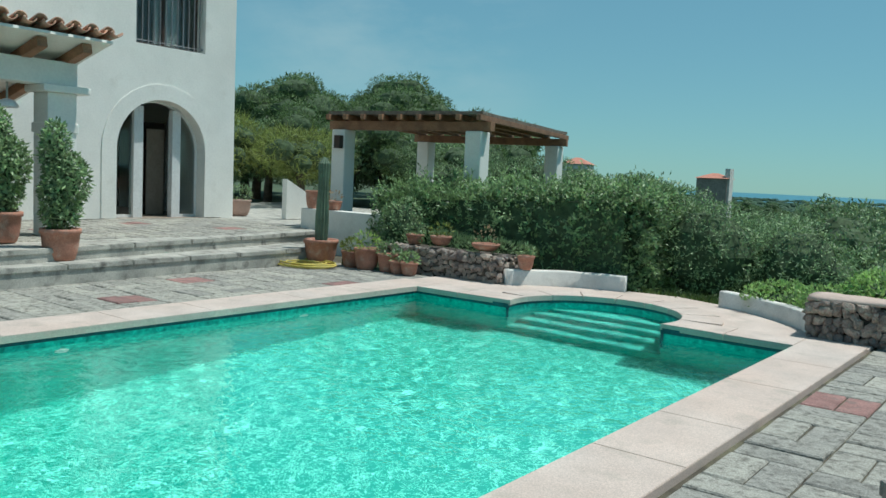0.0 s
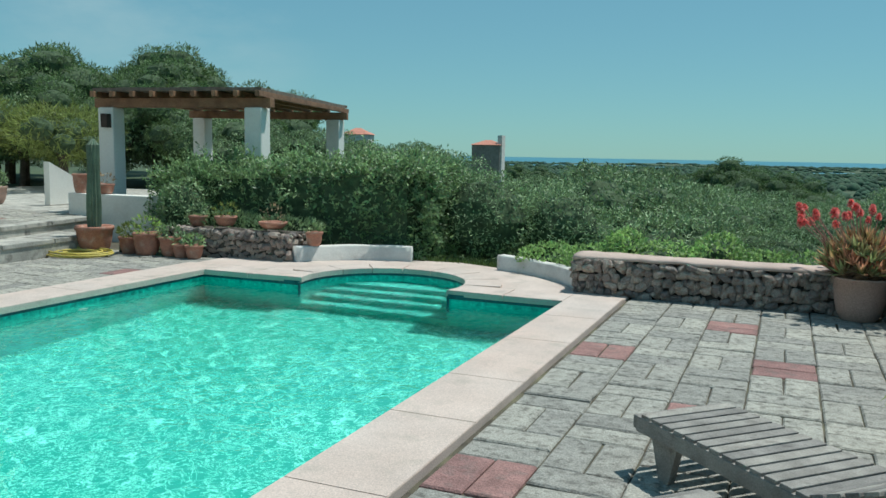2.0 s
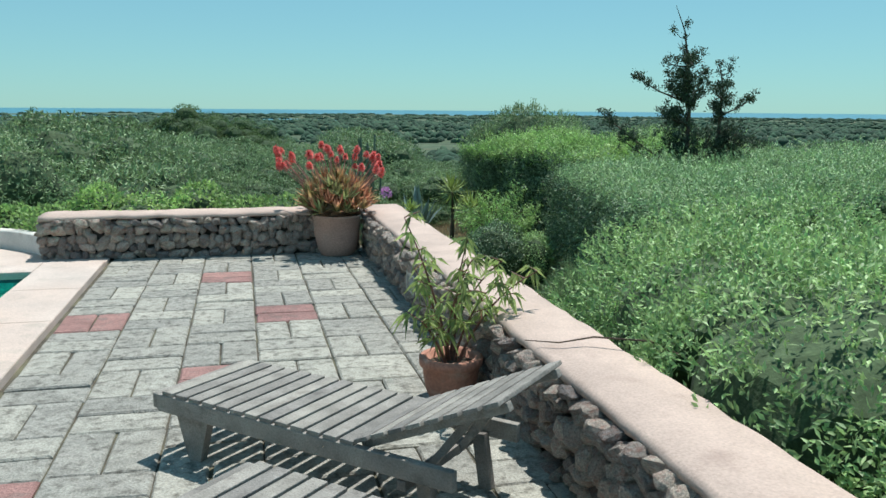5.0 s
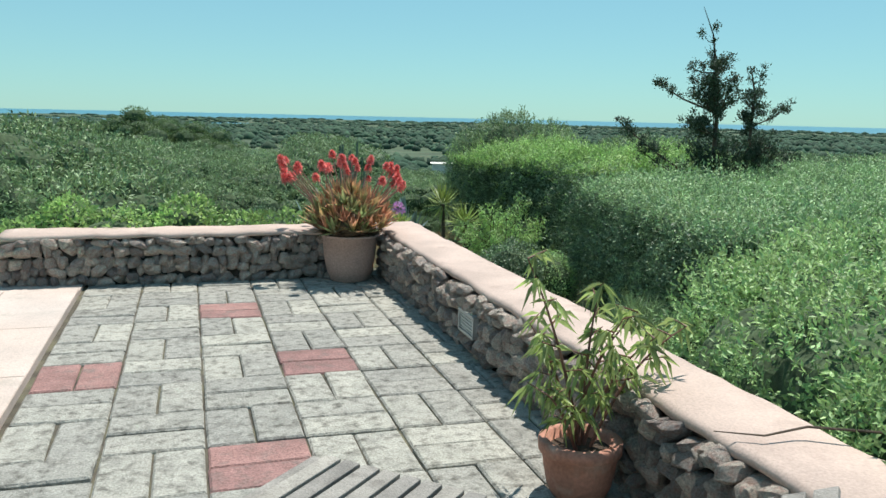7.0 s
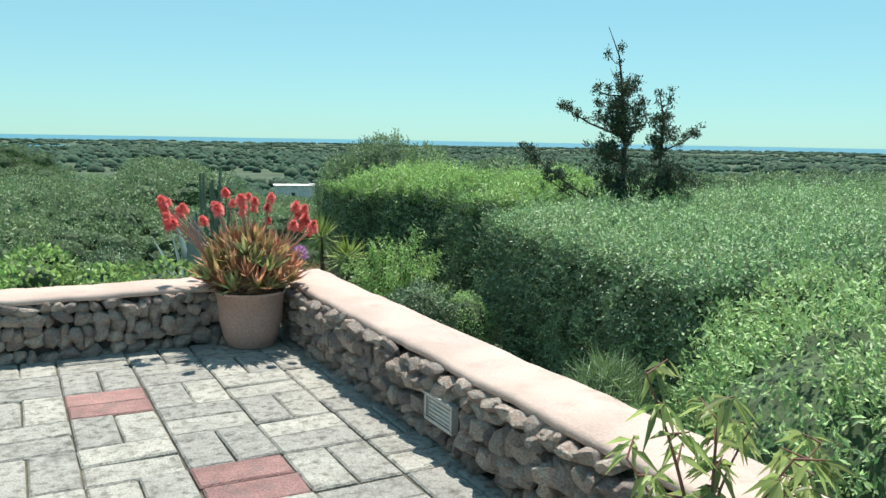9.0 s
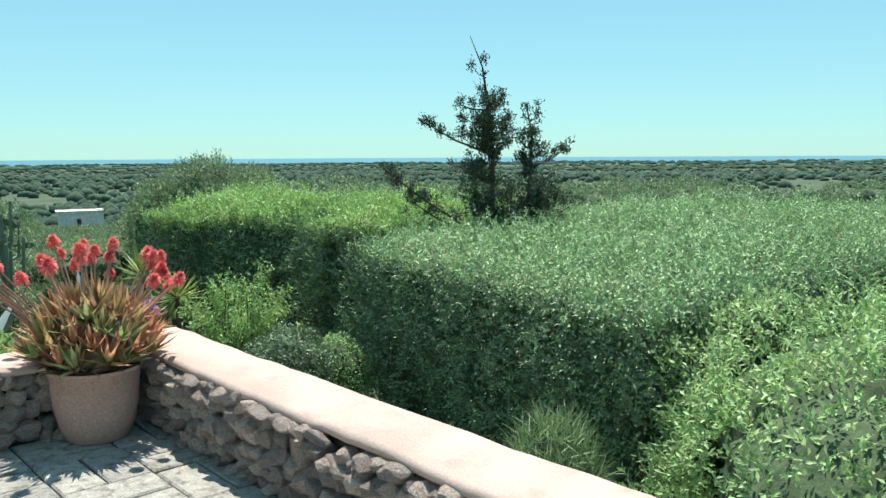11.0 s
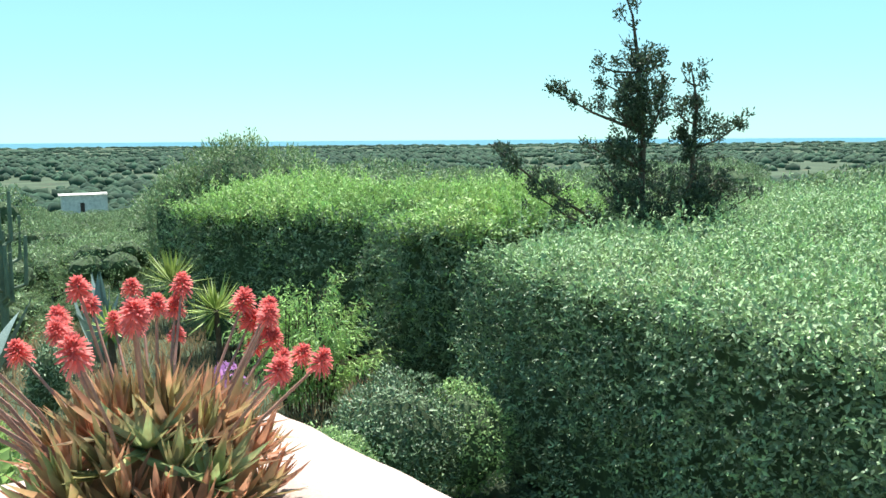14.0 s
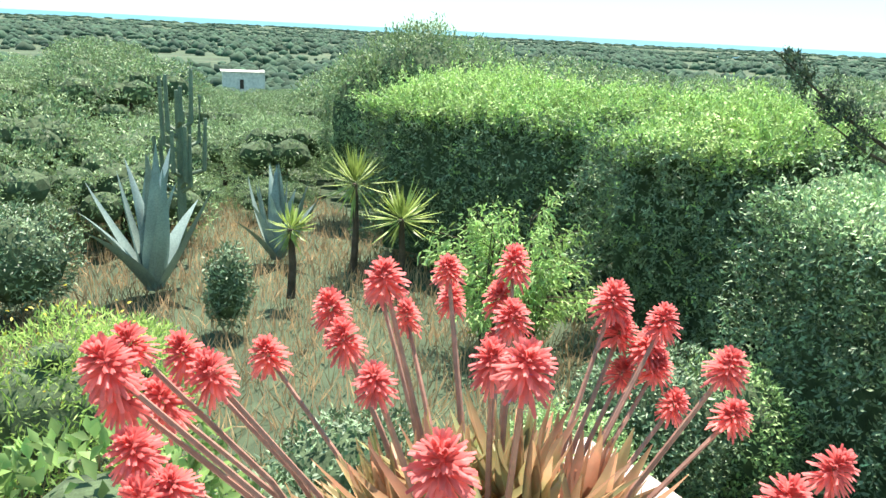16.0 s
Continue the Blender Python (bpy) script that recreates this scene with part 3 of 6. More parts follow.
def pool():
    basin = empty("swimming_pool", (0, 0, 0), "turquoise tiled swimming pool with a rounded step bay", "pool", kind="structure")
    outline = [(POOL_R, POOL_NEAR), (POOL_R, POOL_FAR)] + bay_arc(BAY_R, BAY_A, 180 - BAY_A, 28) + [(POOL_L, POOL_FAR), (POOL_L, POOL_NEAR)]
    bm = bmesh.new()
    rings = [[bm.verts.new((x, y, bed_z(y) if z is None else z)) for x, y in outline] for z in (0.0, -0.16, None)]
    n = len(outline)
    for a, b in zip(rings, rings[1:]):
        for i in range(n):
            bm.faces.new((a[i], a[(i + 1) % n], b[(i + 1) % n], b[i]))
    part("pool_wall", bm, M_POOL, basin)
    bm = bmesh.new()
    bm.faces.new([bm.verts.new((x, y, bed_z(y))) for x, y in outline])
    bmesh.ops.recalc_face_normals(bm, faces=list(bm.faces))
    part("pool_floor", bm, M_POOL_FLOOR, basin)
    # dark tile band under the coping
    bm = bmesh.new()
    inner = []
    for k in range(n):
        p, q, r = (Vector(outline[(k + d) % n]) for d in (-1, 0, 1))
        t = ((q - p).normalized() + (r - q).normalized()).normalized()
        inner.append((q.x - t.y * 0.006, q.y + t.x * 0.006))
    a = [bm.verts.new((x, y, 0.0)) for x, y in inner]
    b = [bm.verts.new((x, y, -0.055)) for x, y in inner]
    for i in range(n):
        bm.faces.new((a[i], a[(i + 1) % n], b[(i + 1) % n], b[i]))
    part("tile_band", bm, M_POOL_BAND, basin, "dark blue waterline tiles")
    # steps fill the bay, each a slab with a dark nosing
    for k in range(4):
        y = POOL_FAR + 0.05 + k * 0.27
        z = -0.98 + k * 0.22
        half = math.sqrt(max(0.05, BAY_R ** 2 - (max(y, BAY_Y) - BAY_Y) ** 2)) - 0.02 if y > BAY_Y else 1.0
        arc = [p for p in bay_arc(BAY_R - 0.01, -10, 190, 40) if p[1] > y]
        poly = [(BAY_X + half, y)] + arc + [(BAY_X - half, y)]
        part("pool_step", prism(poly, -1.29 if k == 0 else z - 0.22, z), M_POOL, basin)
        part("step_nosing", box(BAY_X - half + 0.02, BAY_X + half - 0.02, y - 0.008, y + 0.05, z - 0.03, z + 0.006), M_POOL_NOSE, basin, "dark tiled step edge")
    bm = bmesh.new()
    bm.faces.new([bm.verts.new((x, y, -0.10)) for x, y in outline])
    bmesh.ops.recalc_face_normals(bm, faces=list(bm.faces))
    for f in bm.faces:
        if f.normal.z < 0:
            f.normal_flip()
    w = part("pool_water", bm, M_WATER)
    w.visible_shadow = False
    tagged(w, "clear rippled turquoise pool water", "water", kind="structure")
    # thin dark strips on the bay's corners
    for side in (-1, 1):
        x = BAY_X + side * math.sqrt(BAY_R ** 2 - (POOL_FAR - BAY_Y) ** 2)
        part("corner_tile", box(x - 0.014, x + 0.014, POOL_FAR - 0.014, POOL_FAR + 0.004, -0.60, -0.02), M_POOL_BAND, basin, "thin dark strip on the corner")
    # inlet fittings
    for y in (-3.2, -6.0):
        part("inlet", lathe([(0.06, 0), (0.06, 0.012), (0.02, 0.018)], 12), M_FRAME, basin, "white round inlet", at=pose(POOL_L + 0.002, y, -0.32, 0, 90, 0))
    # coping slabs
    coping = empty("coping", (0, 0, 0), "pale pink stone coping slabs round the pool", "coping", kind="structure")
    g = np.random.default_rng(4)

    def slab(poly, lip=0.0):
        bm = prism(poly, -0.02, CO_Z)
        bmesh.ops.bevel(bm, geom=[e for e in bm.edges if all(v.co.z > 0 for v in e.verts)], offset=0.004, segments=2, affect="EDGES")
        part("coping_slab", bm, M_COPING, coping)

    y = CO_FAR
    while y > POOL_NEAR:
        d = float(g.uniform(0.9, 1.3))
        for x0, x1 in ((POOL_R - 0.03, CO_R), (CO_L, POOL_L + 0.03)):
            slab([(x0, y - d + 0.0006), (x1, y - d + 0.0006), (x1, y - 0.0006), (x0, y - 0.0006)])
        y -= d
    for k in range(5):
        x = POOL_L + 0.03 + k * (POOL_R - POOL_L - 0.06) / 5
        slab([(x + 0.0006, POOL_NEAR - 0.55), (x + (POOL_R - POOL_L - 0.06) / 5 - 0.0006, POOL_NEAR - 0.55), (x + (POOL_R - POOL_L - 0.06) / 5 - 0.0006, POOL_NEAR + 0.03), (x + 0.0006, POOL_NEAR + 0.03)])
    half = math.sqrt(BAY_R ** 2 - (POOL_FAR - BAY_Y) ** 2)
    for x0, x1 in ((POOL_L + 0.034, -7.45), (-7.442, None), (None, -4.05), (-4.042, POOL_R - 0.034)):
        if x1 is None:
            side = [p for p in bay_arc(BAY_R - 0.03, 180 - BAY_A, 171, 6)]
            slab([(x0, POOL_FAR - 0.03)] + side + [(BAY_X - BAY_R - 0.25, CO_FAR), (x0, CO_FAR)])
        elif x0 is None:
            side = [p for p in bay_arc(BAY_R - 0.03, 9, BAY_A, 6)]
            slab([(x1, POOL_FAR - 0.03), (x1, CO_FAR), (BAY_X + BAY_R + 0.25, CO_FAR)] + side)
        else:
            slab([(x0, POOL_FAR - 0.03), (x1, POOL_FAR - 0.03), (x1, CO_FAR), (x0, CO_FAR)])
    for k in range(7):
        a0, a1 = 9 + k * 162 / 7 + 0.3, 9 + (k + 1) * 162 / 7 - 0.3
        slab(bay_arc(BAY_R - 0.03, a0, a1, 6) + bay_arc(BAY_R + 0.42, a0, a1, 6, True))


pool()

# the paved floor's bed, in pieces round the basin
floor = empty("floor", (0, 0, 0), "weathered concrete pavers in a basket weave with a few red ones", "terrace", kind="structure")
for k, (x0, x1, y0, y1) in enumerate(((CO_R - 0.02, WALL_OUT, -15, END_BACK), (-13.2, CO_L + 0.02, -15, 0.9), (CO_L, CO_R, -15, POOL_NEAR))):
    part("bed", box(x0, x1, y0, y1, -2.0, -0.012), M_JOINT, floor)
apron = [(CO_L, CO_FAR - 0.01), (CO_L, 0.2), (-7.7, 0.15), (-7.0, 0.7), (-6.2, 1.1), (-5.5, 1.2), (-4.8, 0.95), (-3.5, -0.15), (CO_R, -0.4), (CO_R, CO_FAR - 0.01), (BAY_X + 1.22, CO_FAR - 0.01)]
ring = bay_arc(BAY_R + 0.2, 7, 173, 24)
part("apron", prism(apron + ring + [(BAY_X - 1.22, CO_FAR - 0.01)], -1.2, 0.022), M_COPING, floor, "smooth pale stone apron round the step bay")

# ---------------------------------------------------------------- parapets of rough stone
STONES = []
for k in range(18):
    q = np.random.default_rng(700 + k)
    bm = bmesh.new()
    for p in unit(q.normal(size=(26, 3))):
        p = p / np.max(np.abs(p)) * 0.22 + p * 0.30
        bm.verts.new(p * q.uniform(0.85, 1.12, 3))
    bmesh.ops.convex_hull(bm, input=list(bm.verts))
    bmesh.ops.delete(bm, geom=[v for v in bm.verts if not v.link_faces], context="VERTS")
    STONES.append(mesh_of(bm, M_STONE, "stone"))


def stone_face(parent, origin, along, out, length, height, seed, rows=(0.05, 0.098), wide=(0.055, 0.14), gap=None):
    """Lay rough stones over a wall's face: origin at its foot, along and out are ways on the ground."""
    g = np.random.default_rng(seed)
    o, a, n = Vector(origin), Vector(along), Vector(out)
    turn = math.degrees(math.atan2(a.y, a.x))
    z = 0.0
    while z < height - 0.03:
        h = min(float(g.uniform(*rows)), height - z)
        u = 0.0
        while u < length:
            w = min(float(g.uniform(*wide)), length - u + 0.03)
            if not (gap and gap[0] - 0.02 < u + w / 2 < gap[1] + 0.02 and gap[2] - 0.02 < z + h / 2 < gap[3] + 0.02):
                c = o + a * (u + w / 2) + n * float(g.uniform(-0.03, 0.015)) + Vector((0, 0, min(z + h / 2 + float(g.normal()) * 0.020, height - h * 0.42)))
                m = pose(*c, float(g.normal()) * 8, float(g.normal()) * 14, turn + float(g.normal()) * 10)
                ob = new("stone", STONES[int(g.integers(18))])
                ob.parent = parent
                ob.matrix_local = m @ Matrix.Diagonal((w * 1.26, 0.14, h * float(g.uniform(1.14, 1.42)), 1))
            u += w
        z += h


def cap(name_parent, poly_line, half, z0, z1, seed):
    """A plaster capping along a line, its edges uneven."""
    bm = bmesh.new()
    (x0, y0), (x1, y1) = poly_line
    d = Vector((x1 - x0, y1 - y0, 0))
    n = int(d.length / 0.09)
    d.normalize()
    s = Vector((-d.y, d.x, 0))
    rows = []
    for i in range(n + 1):
        p = Vector((x0, y0, 0)) + d * (math.hypot(x1 - x0, y1 - y0) * i / n)
        row = []
        for q, z in ((-half, z0), (-half, z1 - 0.02), (-half + 0.025, z1), (0, z1 + 0.004), (half - 0.025, z1), (half, z1 - 0.02), (half, z0)):
            c = p + s * q + Vector((0, 0, z))
            edge = 0.012 if abs(q) > half - 0.03 else 0.005
            c += noise.noise_vector(c * 6.0 + Vector((seed, 0, 0))) * edge + noise.noise_vector(c * 1.3) * 0.005
            row.append(bm.verts.new(c))
        rows.append(row)
    for a, b in zip(rows, rows[1:]):
        for k in range(6):
            bm.faces.new((a[k], b[k], b[k + 1], a[k + 1]))
        bm.faces.new((a[6], b[6], b[0], a[0]))
    bm.faces.new(rows[0])
    bm.faces.new(list(reversed(rows[-1])))
    bmesh.ops.recalc_face_normals(bm, faces=list(bm.faces))
    return part("capping", bm, M_CAP, name_parent, "pinkish plaster capping", True)


wall_east = empty("wall_east", (0, 0, 0), "low rough stone parapet with a pinkish plaster top", "parapet", kind="structure")
part("wall_core", box(WALL_IN + 0.075, WALL_OUT - 0.02, -15, END_BACK - 0.02, -1.6, WALL_TOP - 0.03), M_MORTAR, wall_east)
cap(wall_east, ((0.085, -15), (0.085, END_BACK)), 0.212, WALL_TOP - 0.045, WALL_TOP, 1)
wall_north = empty("wall_north", (0, 0, 0), "low rough stone end parapet with a pinkish plaster top", "parapet", kind="structure")
part("wall_core", box(END_L + 0.03, WALL_IN - 0.2, END_Y + 0.075, END_BACK - 0.02, -1.6, WALL_TOP - 0.03), M_MORTAR, wall_north)
cap(wall_north, ((END_L, (END_Y + END_BACK) / 2), (WALL_IN - 0.03, (END_Y + END_BACK) / 2)), 0.225, WALL_TOP - 0.045, WALL_TOP, 5)

# curbs that curve round the bay
def curb(a0, a1, r0, r1, h, label):
    n = 16
    bm = bmesh.new()
    rows = []
    for i in range(n + 1):
        a = radians(a0 + (a1 - a0) * i / n)
        r = r0 + (r1 - r0) * i / n
        row = []
        for dr, z in ((0, -0.3), (0, h - 0.02), (0.02, h), (0.12, h), (0.14, h - 0.02), (0.14, -0.5)):
            p = Vector((BAY_X + (r + dr) * math.cos(a), BAY_Y + (r + dr) * math.sin(a), z))
            row.append(bm.verts.new(p + noise.noise_vector(p * 2.2) * 0.012))
        rows.append(row)
    for p, q in zip(rows, rows[1:]):
        for k in range(5):
            bm.faces.new((p[k], q[k], q[k + 1], p[k + 1]))
    bm.faces.new(rows[0])
    bm.faces.new(list(reversed(rows[-1])))
    bmesh.ops.recalc_face_normals(bm, faces=list(bm.faces))
    tagged(part("curb", bm, M_CURB, None, "", True), label, "curb", kind="structure")


curb(152, 104.5, 2.12, 1.92, 0.24, "low curved white-plastered curb beside the pool bay")
curb(62, 17, 1.90, 2.30, 0.22, "low curved plastered curb ending at the stone parapet")

# ---------------------------------------------------------------- steps and upper platform
PLAT = 0.40
step_low = tagged(part("step_lower", prism([(-10.72, -15), (-10.72, -5.5), (-10.98, -1.9), (-11.15, 0.0), (-13.2, 0.0), (-13.2, -15)], -0.3, 0.235), M_STEP),
                  "weathered grey stone step, lower one", "step", kind="structure")
platform = empty("floor_upper", (0, 0, 0), "raised terrace of pale pavers before the house", "terrace", kind="structure")
part("platform", prism([(-11.05, -15), (-11.05, -5.4), (-11.74, -1.3), (-12.3, 1.1), (-12.3, 9), (-22, 9), (-22, -15)], -0.3, PLAT - 0.012), M_STEP, platform)
for name, pts, z in (("edge_slab", [(-11.03, -15), (-11.03, -5.4), (-11.72, -1.3), (-12.22, 0.95)], PLAT), ("edge_slab", [(-10.70, -15), (-10.70, -5.5), (-10.96, -1.9), (-11.13, 0.0)], 0.24)):
    for (x0, y0), (x1, y1) in zip(pts, pts[1:]):
        n = max(1, round(math.hypot(x1 - x0, y1 - y0) / 1.0))
        for i in range(n):
            p = (x0 + (x1 - x0) * i / n, y0 + (y1 - y0) * i / n + 0.004)
            q = (x0 + (x1 - x0) * (i + 1) / n, y0 + (y1 - y0) * (i + 1) / n - 0.004)
            bm = prism([p, q, (q[0] - 0.32, q[1]), (p[0] - 0.32, p[1])], z - 0.06, z + 0.006)
            bmesh.ops.bevel(bm, geom=list(bm.edges), offset=0.010, segments=2, affect="EDGES")
            part(name, bm, M_STEP, platform, "worn stone step edge")

# ---------------------------------------------------------------- house
FX = -15.8


def arch_profile(y0, y1, z0, spring, n=20, grow=0.0):
    c, r = (y0 + y1) / 2, (y1 - y0) / 2 + grow
    return [(y1 + grow, z0)] + [(c + r * math.cos(math.pi * i / n), spring + r * math.sin(math.pi * i / n)) for i in range(n + 1)] + [(y0 - grow, z0)]


def yz_prism(poly, x0, x1):
    bm = bmesh.new()
    a = [bm.verts.new((x0, y, z)) for y, z in poly]
    b = [bm.verts.new((x1, y, z)) for y, z in poly]
    n = len(poly)
    bm.faces.new(a)
    bm.faces.new(list(reversed(b)))
    for i in range(n):
        bm.faces.new((a[i], b[i], b[(i + 1) % n], a[(i + 1) % n]))
    bmesh.ops.recalc_face_normals(bm, faces=list(bm.faces))
    return bm


def house():
    h = empty("house", (FX, 0, PLAT), "white lime-washed villa with an arched glass door", "house")
    h.matrix_world = Matrix.Translation((0, 0.22, 0))
    D0, D1, SP = -1.29, 0.69, 1.75
    N, TOP = 1.42, 7.0
    # facade in pieces round the arched opening and the window
    arch = arch_profile(D0, D1, PLAT, SP)
    c = (D0 + D1) / 2
    right = [(N, PLAT - 0.3), (N, 3.78), (c, 3.78)] + [p for p in arch if p[0] >= c - 1e-6][::-1] + [(D1, PLAT - 0.3)]
    left = [(c, 3.78), (-16, 3.78), (-16, PLAT - 0.3), (D0, PLAT - 0.3)] + [p for p in arch if p[0] <= c + 1e-6][::-1]
    part("facade", yz_prism(right, FX - 0.45, FX), M_WHITE, h)
    part("facade", yz_prism(left, FX - 0.45, FX), M_WHITE, h)
    part("facade", box(FX - 0.45, FX, 0.66, N, 3.78, TOP), M_WHITE, h)
    part("facade", box(FX - 0.45, FX, -16, -0.91, 3.78, TOP), M_WHITE, h)
    part("facade", box(FX - 0.45, FX, -0.91, 0.66, 5.35, TOP), M_WHITE, h)
    # slightly battered rounded corner and side wall
    bm = box(FX - 9, FX - 0.002, N - 0.3, N + 0.004, 0.1, TOP, 0.06)
    for v in bm.verts:
        if v.co.z < 2 and v.co.y > N - 0.1:
            v.co.y += 0.04
    part("side_wall", bm, M_WHITE, h)
    part("back_wall", box(FX - 9, FX - 8.7, -16, N - 0.3, 0.1, TOP), M_WHITE, h)
    part("roof", box(FX - 9.2, FX + 0.2, -16, N + 0.2, TOP, TOP + 0.2), M_TILE, h)
    part("upper_floor", box(FX - 8.7, FX - 0.45, -16, N - 0.3, 3.4, 3.6), M_ROOM, h)
    part("ground_floor", box(FX - 8.7, FX + 0.0, -16, N - 0.3, 0.3, PLAT + 0.002), M_ROOM, h)
    part("inner_wall", box(FX - 4.2, FX - 4.0, -16, N - 0.3, PLAT, 6.9), M_ROOM, h)
    # raised plaster arch band
    outer = arch_profile(D0, D1, PLAT + 0.01, SP, 24, 0.30)
    inner = arch_profile(D0, D1, PLAT + 0.01, SP, 24, 0.0)
    part("arch_band", yz_prism(outer + inner[::-1], FX - 0.01, FX + 0.018), M_WHITE, h)
    # door frame with two mullions, side lights and open middle
    fx = FX - 0.30
    door = part("door", box(fx - 0.03, fx + 0.03, D0, D0 + 0.05, PLAT, SP), M_FRAME, h, "arched glazed door with white frame, middle leaf open")
    R = (D1 - D0) / 2
    for y0, y1 in ((-0.80, -0.60), (0.06, 0.25)):
        ztop = SP + math.sqrt(R * R - max(abs(y0 - c), abs(y1 - c)) ** 2)
        part("mullion", box(fx - 0.06, fx + 0.09, y0, y1, PLAT, ztop), M_FRAME, door)
    part("jamb", box(fx - 0.03, fx + 0.03, D1 - 0.05, D1, PLAT, SP), M_FRAME, door)
    oa, ia = arch_profile(D0, D1, SP, SP, 20, 0.0), arch_profile(D0, D1, SP, SP, 20, -0.05)
    part("arch_frame", yz_prism(oa + ia[::-1], fx - 0.03, fx + 0.03), M_FRAME, door)
    for y0, y1 in ((D0 + 0.05, -0.80), (0.25, D1 - 0.05)):
        zs = [(y0 + (y1 - y0) * i / 6) for i in range(7)]
        poly = [(y0, PLAT + 0.06)] + [(y, SP + math.sqrt(max(0.0, (R - 0.05) ** 2 - (y - c) ** 2))) for y in zs] + [(y1, PLAT + 0.06)]
        p = part("pane", yz_prism(poly, fx - 0.006, fx + 0.006), M_GLASS, door, "side pane of clear glass")
        p.visible_shadow = False
        part("sill", box(fx - 0.03, fx + 0.03, y0, y1, PLAT, PLAT + 0.06), M_FRAME, door)
    part("inner_door", box(FX - 1.2, FX - 1.15, -0.3, 0.5, PLAT + 0.003, 2.35), M_DARKWOOD, h, "dark wooden inner door")
    part("curtain", box(FX - 1.0, FX - 0.96, -0.05, 0.35, PLAT + 0.01, 2.2), M_ROOM, h)
    # barred window
    win = part("window", box(FX - 0.36, FX - 0.30, -0.91, -0.85, 3.78, 5.35), M_DARKWOOD, h, "dark window behind iron bars")
    part("window_frame", box(FX - 0.36, FX - 0.30, 0.60, 0.66, 3.78, 5.35), M_DARKWOOD, win)
    part("window_frame", box(FX - 0.36, FX - 0.30, -0.85, 0.60, 3.78, 3.85), M_DARKWOOD, win)
    part("window_frame", box(FX - 0.36, FX - 0.30, -0.16, -0.10, 3.85, 5.35), M_DARKWOOD, win)
    p = part("pane", box(FX - 0.335, FX - 0.325, -0.85, 0.60, 3.85, 5.35), M_GLASS, win)
    p.visible_shadow = False
    part("curtain", box(FX - 0.42, FX - 0.40, -0.30, 0.25, 3.85, 5.3), M_FRAME, win, "pale curtain")
    for k in range(12):
        part("bar", tube([(FX - 0.1, -0.85 + k * 0.13, 3.78), (FX - 0.1, -0.85 + k * 0.13, 5.35)], 0.012), M_BARS, win)
    part("cross_bar", tube([(FX - 0.1, -0.91, 3.86), (FX - 0.1, 0.66, 3.86)], 0.010), M_BARS, win)

    # porch: column, beam, rafters and a tiled lean-to roof
    p = empty("porch", (0, 0.16, 0), "tiled porch roof on white columns beside the house", "porch")
    for y in (-3.86, -7.4, -11.0):
        part("column", box(-13.1, -12.68, y - 0.21, y + 0.21, PLAT, 2.42, 0.02), M_WHITE, p)
        part("capital", box(-13.18, -12.60, y - 0.30, y + 0.38, 2.42, 2.52, 0.02), M_WHITE, p)
        if y > -5:
            part("column_band", box(-13.12, -12.66, y - 0.23, y + 0.23, 1.86, 2.0, 0.015), M_WHITE, p)
    part("beam", box(-13.08, -12.72, -14, -3.62, 2.52, 2.86, 0.02), M_WHITE, p)
    slope = math.atan2(0.75, 3.0)
    for k in range(14):
        y = -3.72 - k * 0.62
        part("rafter", box(-0.5, 3.2, -0.07, 0.07, -0.14, 0.0, 0.012), M_BEAM, p, at=pose(-12.78, y, 2.98, 0, math.degrees(slope), 180))
    part("deck", box(-0.62, 3.2, -3.55 - 10, 0.0, 0.0, 0.04), M_WHITE, p, at=pose(-12.78, -3.4, 2.985, 0, math.degrees(slope), 180) @ pose(0, 10.0 + 3.55 - 0.0, 0, 0, 0, 0))
    bm = bmesh.new()
    rows = []
    for i in range(5):
        x = 0.42 * i / 4
        r = 0.085 - 0.018 * i / 4
        rows.append([bm.verts.new((x, r * math.cos(math.pi * k / 7), r * math.sin(math.pi * k / 7) * 0.9)) for k in range(8)])
        rows[-1] += [bm.verts.new((x, (r - 0.014) * math.cos(math.pi * k / 7), (r - 0.014) * math.sin(math.pi * k / 7) * 0.9)) for k in reversed(range(8))]
    for a, b in zip(rows, rows[1:]):
        for k in range(16):
            bm.faces.new((a[k], b[k], b[(k + 1) % 16], a[(k + 1) % 16]))
    bm.faces.new(rows[0])
    bm.faces.new(list(reversed(rows[-1])))
    bmesh.ops.recalc_face_normals(bm, faces=list(bm.faces))
    tile_me = mesh_of(bm, M_TILE, "roof_tile", True)
    g = np.random.default_rng(11)
    base = pose(-12.78, 0, 3.03, 0, math.degrees(slope), 180)
    for j in range(12):
        for i in range(8):
            for cover in (0, 1):
                ob = new("roof_tile", tile_me)
                ob.parent = p
                yy = 3.36 + j * 0.24 + (0.12 if cover else 0)
                m = base @ pose(-0.70 + i * 0.36 + float(g.normal()) * 0.012, yy, 0.05 + 0.045 * cover, 0, -3, float(g.normal()) * 1.5)
                ob.matrix_local = m if cover else m @ pose(0, 0, 0.06, 180, 0, 0)
    lamp = empty("wall_lamp", (-13.05, -4.29, 2.2), "round white porch lamp", "lamp")
    part("shade", lathe([(0.001, 0.10), (0.10, 0.07), (0.15, 0.0), (0.14, -0.03)], 16), M_LAMP, lamp, "", True)
    part("stem", tube([(0, 0, 0.09), (0, 0.0, 0.32)], 0.015), M_METAL, lamp)
